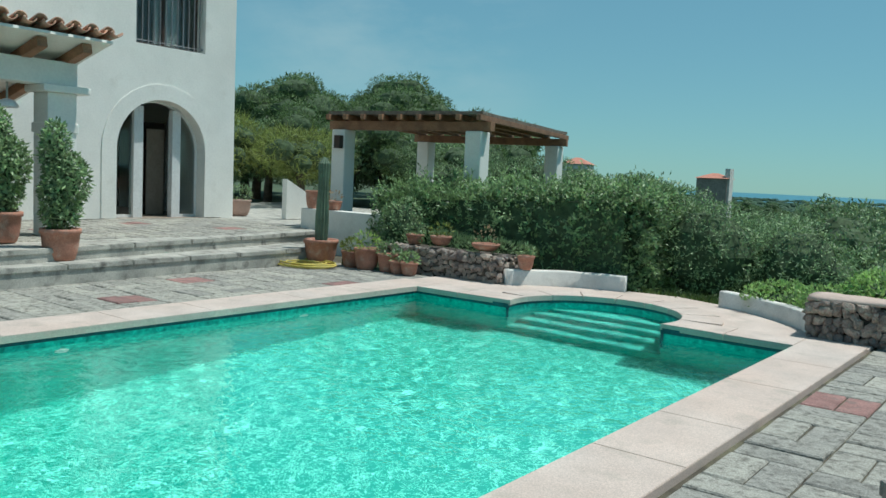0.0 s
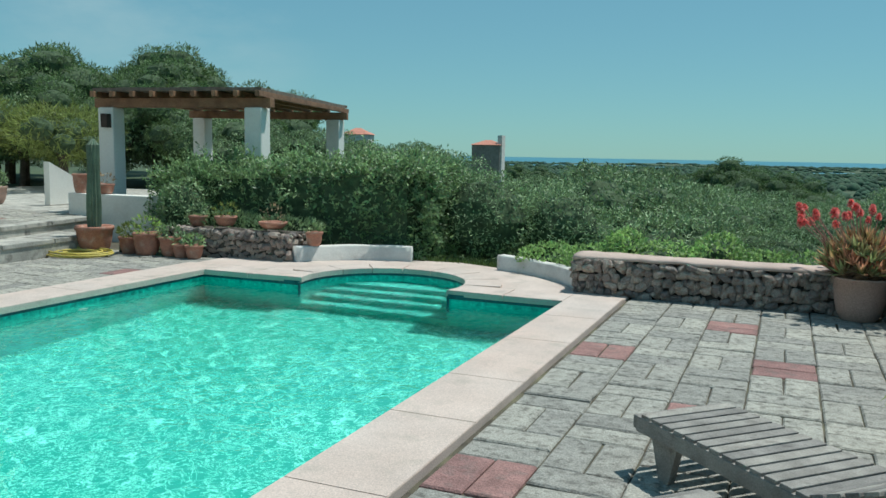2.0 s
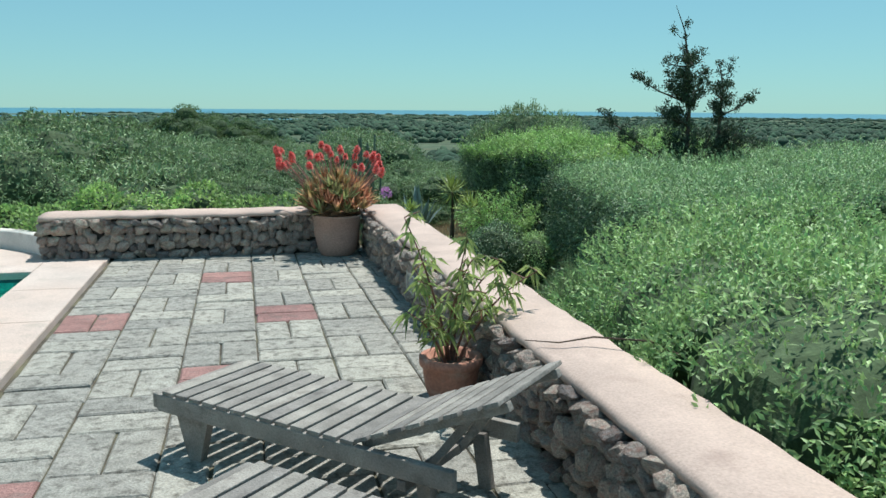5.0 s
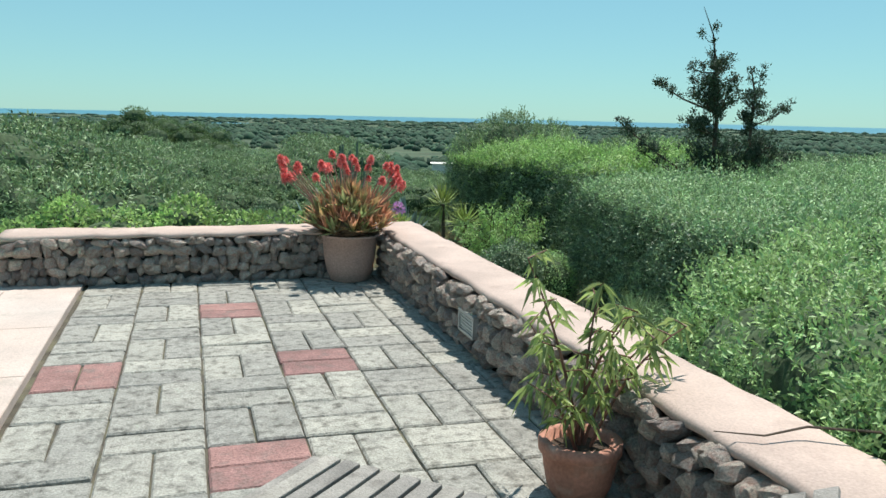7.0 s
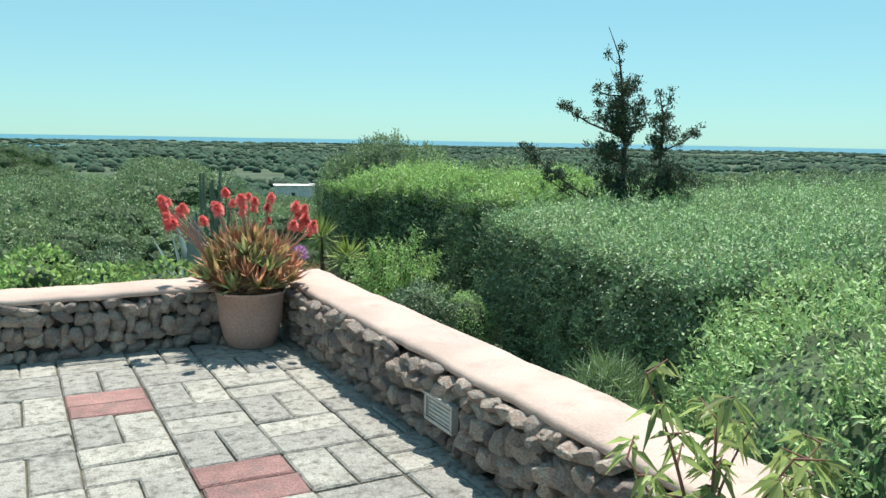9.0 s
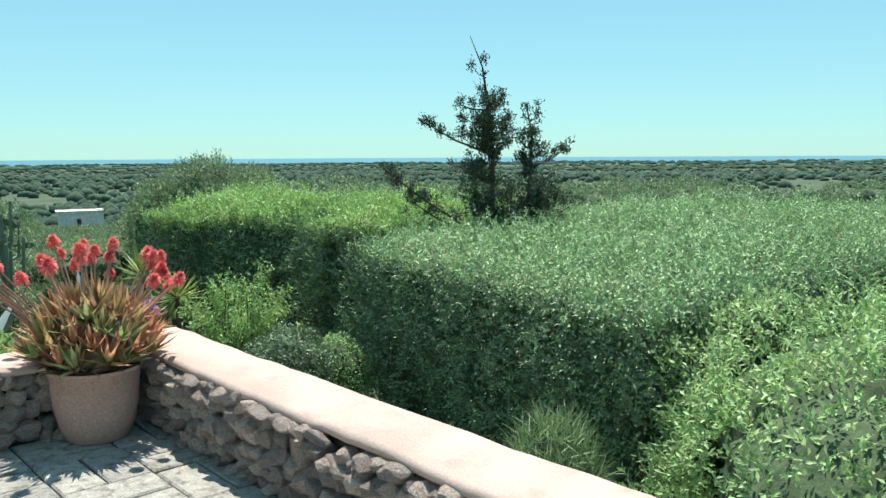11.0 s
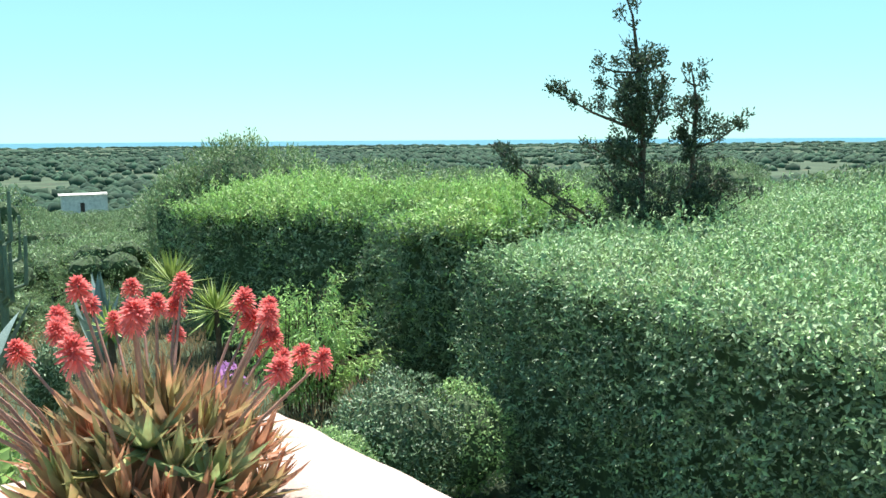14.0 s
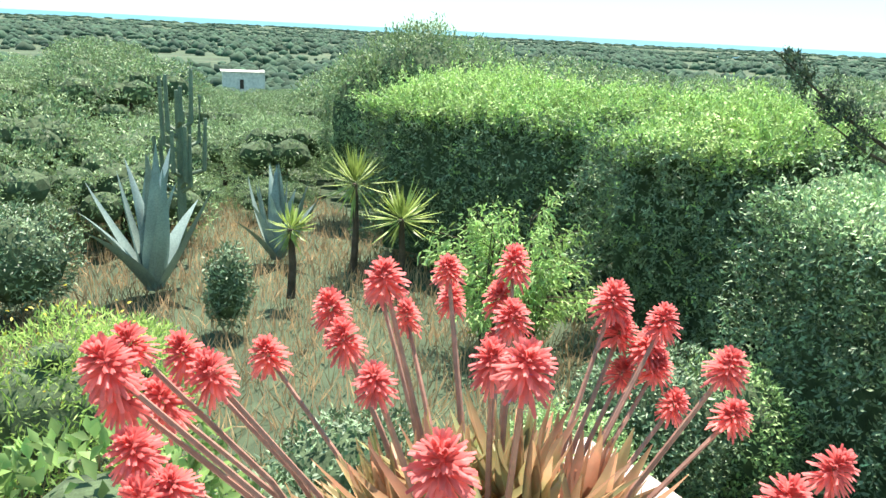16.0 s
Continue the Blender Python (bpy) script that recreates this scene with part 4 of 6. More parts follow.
    # flat dark panel stands for the unlit arched opening under the porch
    part("porch_arch", yz_prism(arch_profile(-6.4, -4.6, PLAT, 1.7), FX - 0.02, FX + 0.03), M_DARKWOOD, h, "flat dark panel for an unlit arched doorway")


house()

# ---------------------------------------------------------------- pergola
def pergola():
    p = empty("pergola", (0, 0, 0), "white-columned pergola with a brown timber and reed roof", "pergola")
    # plan turned a little from the pool
    cols = {"a": (-12.85, 2.02), "b": (-9.82, 2.32), "c": (-11.12, 7.2), "d": (-14.25, 6.3)}
    ang = math.degrees(math.atan2(0.33, 3.0))
    for x, y in cols.values():
        bm = box(-0.165, 0.165, -0.165, 0.165, 0.0, 2.32, 0.03, rough=0.0)
        part("column", bm, M_WHITE, p, at=pose(x, y, 0.0, 0, 0, ang))
    def beam(a, b, z, h, w, mat_=M_BEAM, over=0.3, name="beam"):
        a, b = Vector((*a, z)), Vector((*b, z))
        L = (b - a).length
        bm = box(-over, L + over, -w / 2, w / 2, 0, h, 0.01)
        part(name, bm, mat_, p, at=Matrix.Translation(a) @ pose(0, 0, 0, 0, 0, math.degrees(math.atan2(b.y - a.y, b.x - a.x))))
    beam(cols["a"], cols["b"], 2.32, 0.17, 0.16)
    beam(cols["d"], cols["c"], 2.32, 0.17, 0.16)
    A, B, C, D = (Vector((*cols[k], 0)) for k in "abcd")
    for k in range(9):
        t = (k - 0.4) / 7.2
        q, r = A.lerp(B, t), D.lerp(C, t)
        beam((q.x, q.y), (r.x, r.y), 2.492, 0.10, 0.08, over=0.42, name="rafter")
    grow = 1.13
    mid = (A + B + C + D) / 4
    poly = [(mid.x + (v.x - mid.x) * grow, mid.y + (v.y - mid.y) * grow) for v in (A, B, C, D)]
    bm = prism(poly, 2.594, 2.66)
    bmesh.ops.subdivide_edges(bm, edges=list(bm.edges), cuts=6, use_grid_fill=True)
    for v in bm.verts:
        v.co += noise.noise_vector(v.co * 2.0) * 0.02
        v.co.z = max(v.co.z, 2.594)
    part("reed_roof", bm, M_ROOFING, p, "dark weathered reed roofing")
    lan = part("lantern", box(-0.07, 0.07, -0.12, 0.0, 1.95, 2.2, 0.01), M_DARKWOOD, p, "small dark wall lantern", at=pose(cols["a"][0] + 0.08, cols["a"][1] - 0.165, 0, 0, 0, ang))
    # low white walls under it, and a sloped white wing wall
    tagged(part("wall_low", box(-12.95, -10.6, 1.05, 1.30, -0.2, 0.78, 0.02), M_WHITE), "low white plastered wall at the terrace edge", "wall", kind="structure")
    tagged(part("wall_low", box(-13.4, -9.0, 3.9, 4.1, 0.0, 0.85, 0.02), M_WHITE), "low white wall under the pergola", "wall", kind="structure")
    w = yz_prism([(2.48, PLAT), (3.45, PLAT), (3.45, 0.80), (2.48, 1.28)], -15.15, -15.0)
    ob = part("wing_wall", w, M_WHITE, None, "", False, pose(0, 0, 0, 0, 0, 0))
    tagged(ob, "sloping white wing wall beside the path", "wall", kind="structure")


pergola()

# far buildings, sized at guessed distances to fit the camera's view
def far_house(name, x, y, w, d, z0, z1, roof, label, wallm, turn=0, chimney=False, windows=2, roofm=M_ROOF_FAR):
    h = empty(name, pose(x, y, z0, 0, 0, turn), label, "house")
    part("wall", box(-w / 2, w / 2, -d / 2, d / 2, 0, z1 - z0), wallm, h)
    bm = bmesh.new()
    e = 0.06 * w
    a = [bm.verts.new(v) for v in ((-w / 2 - e, -d / 2 - e, z1 - z0), (w / 2 + e, -d / 2 - e, z1 - z0), (w / 2 + e, d / 2 + e, z1 - z0), (-w / 2 - e, d / 2 + e, z1 - z0))]
    t = bm.verts.new((-w * 0.1, 0, z1 - z0 + roof)), bm.verts.new((w * 0.1, 0, z1 - z0 + roof))
    for f in ((a[0], a[1], t[1], t[0]), (a[1], a[2], t[1]), (a[2], a[3], t[0], t[1]), (a[3], a[0], t[0]), (a[3], a[2], a[1], a[0])):
        bm.faces.new(f)
    part("roof", bm, roofm, h)
    if chimney:
        part("chimney", box(w * 0.40, w * 0.56, -d * 0.4, d * 0.2, 0, z1 - z0 + roof * 1.9), M_FARWALL, h)
    for k in range(windows):
        wx = -w / 2 + w * (k + 0.7) / (windows + 0.5)
        part("window", box(wx - w * 0.05, wx + w * 0.05, -d / 2 - 0.03, -d / 2 + 0.05, (z1 - z0) * 0.35, (z1 - z0) * 0.7), M_DARKWOOD, h)
    return h


far_house("tower_house", -26.6, 61, 2.55, 2.6, -4.0, 2.35, 0.45, "brown square tower house with a pink roof", M_TOWER, 8, True, 0)
far_house("far_villa", -37.9, 57, 2.4, 2.6, -2, 3.1, 0.6, "distant white villa with a red tiled roof among trees", M_FARWALL, 15)
far_house("far_villa", -43.7, 57, 2.2, 2.6, -2, 1.7, 0.75, "distant low villa with a red tiled roof", M_FARWALL, 5)
far_house("far_farmhouse", 48.9, 151.5, 7.2, 5, -13, -8.2, 0.1, "distant flat white farmhouse on the plain", M_FARWALL, -15, True, 1, M_FARWALL)

# ---------------------------------------------------------------- sun lounger
def lounger(x, y, label):
    """Foot at the origin, the bed runs along +x, its width along y."""
    W, SEAT, H = 0.56, 1.10, 0.29
    t = empty("sun_lounger", pose(x, y, 0, 0, 0, -44.5), label, "sun lounger", "sun loungers on the terrace")
    for y in (-W / 2, W / 2 - 0.035):
        part("side_rail", box(-0.02, SEAT + 0.42, y, y + 0.035, H - 0.075, H + 0.004, 0.006), M_WOOD, t)
    for y in (-W / 2 + 0.04, W / 2 - 0.08):
        bm = yz_prism([(0.06, H - 0.08), (0.26, H - 0.08), (0.20, 0.0), (0.13, 0.0)], y, y + 0.04)
        bmesh.ops.transform(bm, matrix=Matrix(((0, 1, 0, 0), (1, 0, 0, 0), (0, 0, 1, 0), (0, 0, 0, 1))), verts=list(bm.verts))
        bmesh.ops.recalc_face_normals(bm, faces=list(bm.faces))
        part("leg", bm, M_WOOD, t)
        part("leg", box(-0.03, 0.03, y, y + 0.04, 0, H - 0.05, 0.005), M_WOOD, t, at=pose(SEAT + 0.30, 0, 0, 0, -9, 0))
    part("foot_bar", box(-0.045, 0.0, -W / 2, W / 2, H - 0.065, H + 0.006, 0.012), M_WOOD, t)
    slat = mesh_of(box(-0.033, 0.033, -W / 2 + 0.004, W / 2 - 0.004, 0.0, 0.018, 0.004), M_WOOD, "slat")
    for k in range(13):
        part("slat", slat, None, t, at=(0.05 + k * 0.083, 0, H + 0.004))
    back = part("backrest", box(0, 0.68, -W / 2 + 0.05, -W / 2 + 0.085, -0.035, 0.0, 0.005), M_WOOD, t, "raised slatted backrest", at=pose(SEAT - 0.02, 0, H + 0.01, 0, -24, 0))
    part("back_rail", box(0, 0.68, W / 2 - 0.085, W / 2 - 0.05, -0.035, 0.0, 0.005), M_WOOD, back)
    for k in range(8):
        part("back_slat", slat, None, back, at=(0.04 + k * 0.086, 0, 0.001))
    for y in (-0.16, 0.13):
        part("prop", box(0, 0.42, y, y + 0.03, -0.03, 0, 0.004), M_WOOD, t, at=pose(SEAT + 0.18, 0, H - 0.12, 0, -52, 0))
    part("prop_bar", box(-0.02, 0.02, -W / 2, W / 2, -0.02, 0.02, 0.004), M_WOOD, t, at=(SEAT + 0.20, 0, H - 0.10))


lounger(-1.64, -5.41, "weathered grey slatted wooden sun lounger beside the potted peach")
lounger(-1.62, -6.64, "weathered grey slatted wooden sun lounger with raised back")

# ---------------------------------------------------------------- pots
def pot(r0, r1, h, rim=0.02, mat_=M_TERRA, seg=28):
    wall = [(r0 * 0.9, 0.0), (r0, 0.015), (r0 + (r1 - r0) * 0.42, h * 0.22), (r0 + (r1 - r0) * 0.74, h * 0.5), (r1 - 0.004, h - rim * 2.2), (r1 + rim * 0.5, h - rim * 2.0), (r1 + rim * 0.55, h - 0.006),
            (r1 + rim * 0.2, h), (r1 - rim, h - 0.004), (r1 - rim * 1.3, h - 0.05)]
    return lathe(wall, seg), lathe([(0.001, h - 0.03), (r1 - rim * 1.28, h - 0.045)], seg)


def potted(name, at, r0, r1, h, label, category="potted plant", mat_=M_TERRA, rim=0.02, group=""):
    t = empty(name, at, label, category, group)
    body, soil = pot(r0, r1, h, rim, mat_)
    part("pot", body, mat_, t, "", True)
    part("soil", soil, M_SOIL, t)
    return t


# ---------------------------------------------------------------- the aloe
def blade(length, width, curve, seg=5):
    """A thick channelled tapering leaf along +x that curves upwards."""
    vs, fs = [], []
    x = z = 0.0
    a = radians(8)
    for i in range(seg + 1):
        s = i / seg
        w = width * (1 - s ** 1.6) * (0.75 + 0.25 * min(1, s * 4)) + 0.002
        vs += [(x, -w / 2, z + w * 0.16), (x, 0, z - w * 0.12), (x, w / 2, z + w * 0.16)]
        a += curve / seg
        x += math.cos(a) * length / seg
        z += math.sin(a) * length / seg
    for i in range(seg):
        for k in (0, 1):
            q = i * 3 + k
            fs.append((q, q + 3, q + 4, q + 1))
    return np.array(vs), np.array(fs)


def rosettes(name, spots, n, length, width, material, seed, lean=(20, 80), curve=(0.1, 0.7), seg=5, tilt=0):
    """One mesh of leaves in rosettes at the given spots (x, y, z, size)."""
    g = np.random.default_rng(seed)
    V, F, off = [], [], 0
    for sx, sy, sz, size in spots:
        for k in range(n):
            v, f = blade(length * size * g.uniform(0.7, 1.15), width * size * g.uniform(0.8, 1.15), g.uniform(*curve), seg)
            m = np.array(pose(0, 0, 0, 0, 0, k * 137.5 + g.normal() * 12) @ pose(0, 0, 0, 0, -g.uniform(*lean), 0))[:3, :3]
            if tilt:
                m = np.array(pose(0, 0, 0, -tilt * sy, tilt * sx, 0))[:3, :3] @ m
            V.append(v @ m.T + (sx, sy, sz))
            F.append(f + off)
            off += len(v)
    return raw(name, np.concatenate(V), np.concatenate(F), material)


def flower_head():
    """A dense spike of drooping tubes."""
    g = np.random.default_rng(8)
    V, F, off = [], [], 0
    n = 104
    for k in range(n):
        s = k / n
        z = 0.062 * (s - 0.35)
        ang = k * 2.39996
        tilt = radians(-40 + 120 * s ** 1.25 + g.normal() * 7)
        d = np.array([math.cos(ang) * math.cos(tilt), math.sin(ang) * math.cos(tilt), math.sin(tilt)])
        ln, r = 0.050 * (1.05 - 0.40 * s) * g.uniform(0.85, 1.12), 0.0052
        side = unit(np.cross(d, (0.2, 0.1, 0.97)))
        up = np.cross(side, d)
        p0 = np.array([math.cos(ang) * 0.006, math.sin(ang) * 0.006, z])
        ring = [side, up, -side]
        vs = [p0 + q * r * 0.5 for q in ring] + [p0 + d * ln * 0.6 + q * r for q in ring] + [p0 + d * ln - np.array([0, 0, ln * 0.12]) + q * r * 0.6 for q in ring]
        fs = [(a + i, a + i + 1, a + 4 + i, a + 3 + i) for a in (0, 3) for i in range(2)]
        V += vs
        F += [tuple(np.array(f) + off) for f in fs]
        off += 9
    return raw("flower_head", V, F, M_FLOWER)


def aloe():
    t = potted("potted_aloe", (-0.48, -0.61, 0), 0.18, 0.258, 0.44, "large pale terracotta pot of red-flowering aloe in the parapet corner", "potted plant", M_TERRA_PALE, 0.012)
    g = np.random.default_rng(21)
    # rosettes over a dome, each tilted outwards; the inner ones greener
    crown, skirt = [], []
    for k in range(30):
        a, r = k * 2.4, 0.31 * math.sqrt((k + 0.4) / 30)
        crown.append((r * math.cos(a), r * math.sin(a), 0.54 + 0.20 * (1 - (r / 0.31) ** 2) + 0.04 * g.random(), g.uniform(0.8, 1.15)))
    for k in range(17):
        a, r = k * 2.4 + 0.4, 0.24 + 0.08 * g.random()
        skirt.append((r * math.cos(a), r * math.sin(a), 0.48 + 0.07 * g.random(), g.uniform(0.8, 1.05)))
    part("leaves", rosettes("leaves", crown[::2] + crown[1::4], 19, 0.205, 0.042, M_ALOE_RED, 31, (2, 80), (0.0, 0.6), tilt=90), None, t, "reddish sun-burnt pointed leaves")
    part("leaves", rosettes("leaves", crown[3::4] + skirt[::3], 19, 0.205, 0.047, M_ALOE, 32, (2, 62), (0.0, 0.6), tilt=90), None, t, "green and bronze spreading leaves")
    part("leaves", rosettes("leaves", skirt[1::3] + skirt[2::3], 19, 0.21, 0.041, M_ALOE_RED, 34, (12, 65), (0.0, 0.7), tilt=80), None, t)
    # rim leaves droop; their dark colour stands for the shade under the rosettes
    low = [(0.24 * math.cos(k * 0.7), 0.24 * math.sin(k * 0.7), 0.445, 0.9) for k in range(9)]
    part("dry_leaves", rosettes("dry_leaves", low, 16, 0.14, 0.030, M_ALOE_DARK, 33, (-5, 40), (-0.8, 0.1)), None, t, "drooping leaves over the rim, coloured dark for shade")
    # dark blob added to close the see-through gaps between rosettes
    part("inner_growth", core_blob([(0, 0, 0.52, 0.25, 0.25, 0.17)], 0.95), M_ALOE_DARK, t, "dark filler blob under the rosettes")
    head = flower_head()
    west = ((-0.57, 0.27, 1.10), (-0.62, 0.18, 1.11), (-0.60, 0.21, 1.05), (-0.60, 0.12, 1.0), (-0.60, 0.06, 0.95), (-0.45, 0.43, 1.0), (-0.46, 0.22, 1.05), (-0.50, 0.38, 0.94),
            (-0.25, 0.55, 0.92), (-0.13, 0.50, 1.02), (-0.18, 0.33, 1.02), (-0.03, 0.48, 1.06), (-0.14, 0.25, 1.16), (0.05, 0.50, 0.98), (-0.28, 0.01, 1.09), (-0.12, -0.14, 1.14), (-0.31, -0.23, 1.08), (-0.56, 0.07, 0.96))
    east = ((0.07, 0.37, 1.12), (0.14, 0.46, 1.02), (0.24, 0.42, 1.02), (0.26, 0.40, 1.10), (0.05, 0.12, 1.10), (0.24, 0.42, 0.92), (-0.07, 0.01, 1.08), (0.42, 0.25, 1.04), (0.44, 0.24, 0.97),
            (0.45, 0.13, 1.03), (0.47, 0.18, 0.95), (0.48, 0.16, 0.91), (0.44, 0.22, 0.88), (0.48, 0.10, 0.85), (0.28, -0.17, 1.08), (0.46, -0.06, 0.90), (0.20, -0.36, 0.96), (0.36, -0.33, 0.95))
    for k, place in enumerate(west + east):
        top = Vector(place) + Vector((0.01, -0.05, 0.0))
        foot = Vector((top.x * 0.35, top.y * 0.35, 0.55))
        mid = foot.lerp(top, 0.55) + Vector((top.x, top.y, 0)) * -0.06
        s = part("stalk", tube([foot, mid, top], [0.007, 0.006, 0.0045], 5), M_STALK, t)
        size = g.uniform(0.68, 0.94)
        lean = (top - mid).normalized() + Vector((0, 0, 1.3))
        m = Matrix.Translation(top) @ lean.to_track_quat("Z", "Y").to_matrix().to_4x4() @ pose(0, 0, 0, 0, 0, g.uniform(0, 360)) @ Matrix.Diagonal((size, size, size * g.uniform(0.7, 1.0), 1))
        part("flower_head", head, None, s, "coral red flower spike" if k == 0 else "", at=m)


aloe()


# ---------------------------------------------------------------- peach seedling
def peach():
    t = potted("potted_peach", (-0.375, -5.17, 0), 0.115, 0.16, 0.25, "terracotta pot with a young peach tree of drooping leaves", "potted plant", M_TERRA, 0.025)
    g = np.random.default_rng(5)
    stems = [((0.0, 0.0), (-0.10, 0.0, 0.55), (-0.25, 0.04, 0.86)), ((0.02, 0.02), (0.02, 0.05, 0.5), (0.12, 0.12, 0.72)), ((0.03, -0.02), (0.18, 0.0, 0.44), (0.50, 0.05, 0.54)), ((-0.02, 0.02), (-0.05, -0.10, 0.45), (0.05, -0.20, 0.66)), ((0.01, 0.0), (0.10, 0.02, 0.40), (0.24, -0.12, 0.55)), ((-0.01, 0.01), (-0.06, 0.10, 0.4), (-0.16, 0.2, 0.55)),
             ((-0.03, -0.03), (-0.12, -0.06, 0.30), (-0.2, -0.08, 0.34)), ((0.0, 0.03), (0.05, 0.12, 0.42), (0.34, 0.18, 0.58))]
    P, D = [], []
    for (fx, fy), mid, top in stems:
        f, m, e = Vector((fx, fy, 0.2)), Vector(mid) + Vector((0, 0, 0.12)), Vector(top) + Vector((0, 0, 0.14))
        pts = [f.lerp(m, s).lerp(m.lerp(e, s), s) for s in (i / 8 for i in range(9))]
        part("stem", tube(pts, [0.009 - 0.0008 * i for i in range(9)], 6), M_PEACH_STEM, t)
        for i in range(6):
            s = 0.38 + 0.62 * i / 5
            q = f.lerp(m, s).lerp(m.lerp(e, s), s)
            a = g.uniform(0, 2 * math.pi)
            way = Vector((math.cos(a), math.sin(a), 0.35)) * g.uniform(0.05, 0.11)
            part("twig", tube([q, q + way * 0.6, q + way], [0.004, 0.003, 0.002], 4), M_PEACH_STEM, t)
            for j in range(10):
                b = g.uniform(0, 2 * math.pi)
                P.append(q + way * g.uniform(0.2, 1.05))
                D.append((math.cos(b) * 0.7 + way.x * 4, math.sin(b) * 0.7 + way.y * 4, g.uniform(-0.8, 0.5)))
    part("leaves", leaves("leaves", np.array(P), np.array(D), 0.085, 0.020, M_PEACH, 6, 0.2, np.tile((0.0, 0.0, 1.0), (len(P), 1)) + g.normal(size=(len(P), 3)) * 0.4, 0.7), None, t, "yellow-green lance-shaped leaves")


peach()


# ---------------------------------------------------------------- wall light in the parapet
lightbox = empty("wall_light", (WALL_IN - 0.035, -3.155, 0.21), "grey rectangular recessed garden light in the stone parapet", "light")
for a in ((-0.15, 0.15, 0.055, 0.075), (-0.15, 0.15, -0.075, -0.055), (-0.15, -0.13, -0.055, 0.055), (0.13, 0.15, -0.055, 0.055)):
    part("frame", box(-0.012, 0.03, a[0], a[1], a[2], a[3], 0.003), M_METAL, lightbox)
part("lens", box(0.0, 0.03, -0.13, 0.13, -0.055, 0.055), M_LENS, lightbox, "frosted grating")
for k in range(5):
    part("louvre", box(-0.006, 0.004, -0.13, 0.13, -0.047 + k * 0.022, -0.041 + k * 0.022), M_METAL, lightbox)

# ---------------------------------------------------------------- pots, cactus and planter on the far side
def cactus():
    t = potted("potted_cactus", (-10.95, -0.30, 0), 0.19, 0.27, 0.40, "tall ribbed column cactus in a square-shouldered terracotta pot", "cactus", M_TERRA, 0.03)
    bm = bmesh.new()
    rings = []
    for i in range(15):
        s = i / 14
        z = 0.36 + 1.36 * s
        r = 0.088 * (1 + 0.12 * math.sin(s * 7)) * (1 if s < 0.9 else math.sqrt(max(0.03, 1 - ((s - 0.9) / 0.1) ** 2)))
        rings.append([bm.verts.new((r * (1 + 0.13 * math.cos(k * math.pi)) * math.cos(2 * math.pi * k / 26) + 0.02 * s, r * (1 + 0.13 * math.cos(k * math.pi)) * math.sin(2 * math.pi * k / 26), z)) for k in range(26)])
    for a, b in zip(rings, rings[1:]):
        for k in range(26):
            bm.faces.new((a[k], a[(k + 1) % 26], b[(k + 1) % 26], b[k]))
    bm.faces.new(rings[-1])
    part("ribbed_stem", bm, M_CACTUS, t)


cactus()


def small_pot(x, y, z, r, h, plant, n, seed, label, mat_=M_TERRA, leaf=(0.07, 0.025)):
    t = potted("plant_pot", (x, y, z), r * 0.72, r, h, label, "plant pot", mat_, 0.018)
    if n:
        P, d = blob_points([(0, 0, h + r * 0.45, r * 1.05, r * 1.05, r * 0.75)], n, seed)
        g = np.random.default_rng(seed)
        part("plant", leaves("plant", P, d + g.normal(size=d.shape) * 0.5 + (0, 0, 0.4), leaf[0], leaf[1], plant, seed), None, t)


for k, (x, y, r, h, pl, n) in enumerate(((-10.35, -0.20, 0.16, 0.26, M_YELLOWISH, 260), (-9.98, -0.24, 0.20, 0.34, M_BRIGHT, 160), (-9.62, -0.16, 0.15, 0.28, M_OLIVE, 140),
                                         (-9.36, -0.22, 0.12, 0.20, M_OLIVE, 90), (-9.14, -0.20, 0.13, 0.20, M_SHRUB, 110))):
    small_pot(x, y, 0, r, h, pl, n, 40 + k, "terracotta pot with a small plant beside the stone planter")
small_pot(-7.45, 0.36, 0.24, 0.12, 0.20, M_OLIVE, 60, 50, "small terracotta pot standing on the white curb")
small_pot(-8.10, 0.28, 0.46, 0.20, 0.10, M_DRY, 40, 51, "wide shallow terracotta bowl on the stone planter")
small_pot(-8.95, 0.30, 0.46, 0.16, 0.14, M_YELLOWISH, 80, 52, "terracotta pot with yellowish herbs on the stone planter")
small_pot(-9.55, 0.40, 0.42, 0.14, 0.16, M_OLIVE, 90, 53, "small terracotta pot on the stone planter")
small_pot(-12.75, 1.18, 0.78, 0.15, 0.34, M_OLIVE, 0, 54, "tall terracotta pot on the low white wall")
small_pot(-12.2, 1.18, 0.78, 0.15, 0.18, M_DRY, 60, 55, "terracotta pot with a dry plant on the low white wall")
small_pot(-16.3, 2.2, 0.40, 0.28, 0.36, M_OLIVE, 320, 56, "stone-coloured pot with a grey shrub at the house corner", M_TERRA_PALE)

planter = empty("stone_planter", (0, 0, 0), "low rough stone planter wall full of herbs", "planter", kind="structure")
part("planter_core", box(-9.9, -7.72, 0.08, 0.62, -0.2, 0.40), M_MORTAR, planter)
P, d = blob_points([(-9.2, 0.6, 0.45, 0.9, 0.25, 0.16), (-8.2, 0.6, 0.45, 0.8, 0.25, 0.14)], 1500, 61)
herbs = part("herbs", leaves("herbs", P, d + (0, 0, 0.7), 0.08, 0.022, M_OLIVE, 62), None, planter)
coil = []
for i in range(150):
    a = i * 0.26
    r = 0.30 + 0.09 * math.sin(i * 0.11)
    coil.append((r * math.cos(a) * 1.35, r * math.sin(a), 0.02 + i * 0.0004))
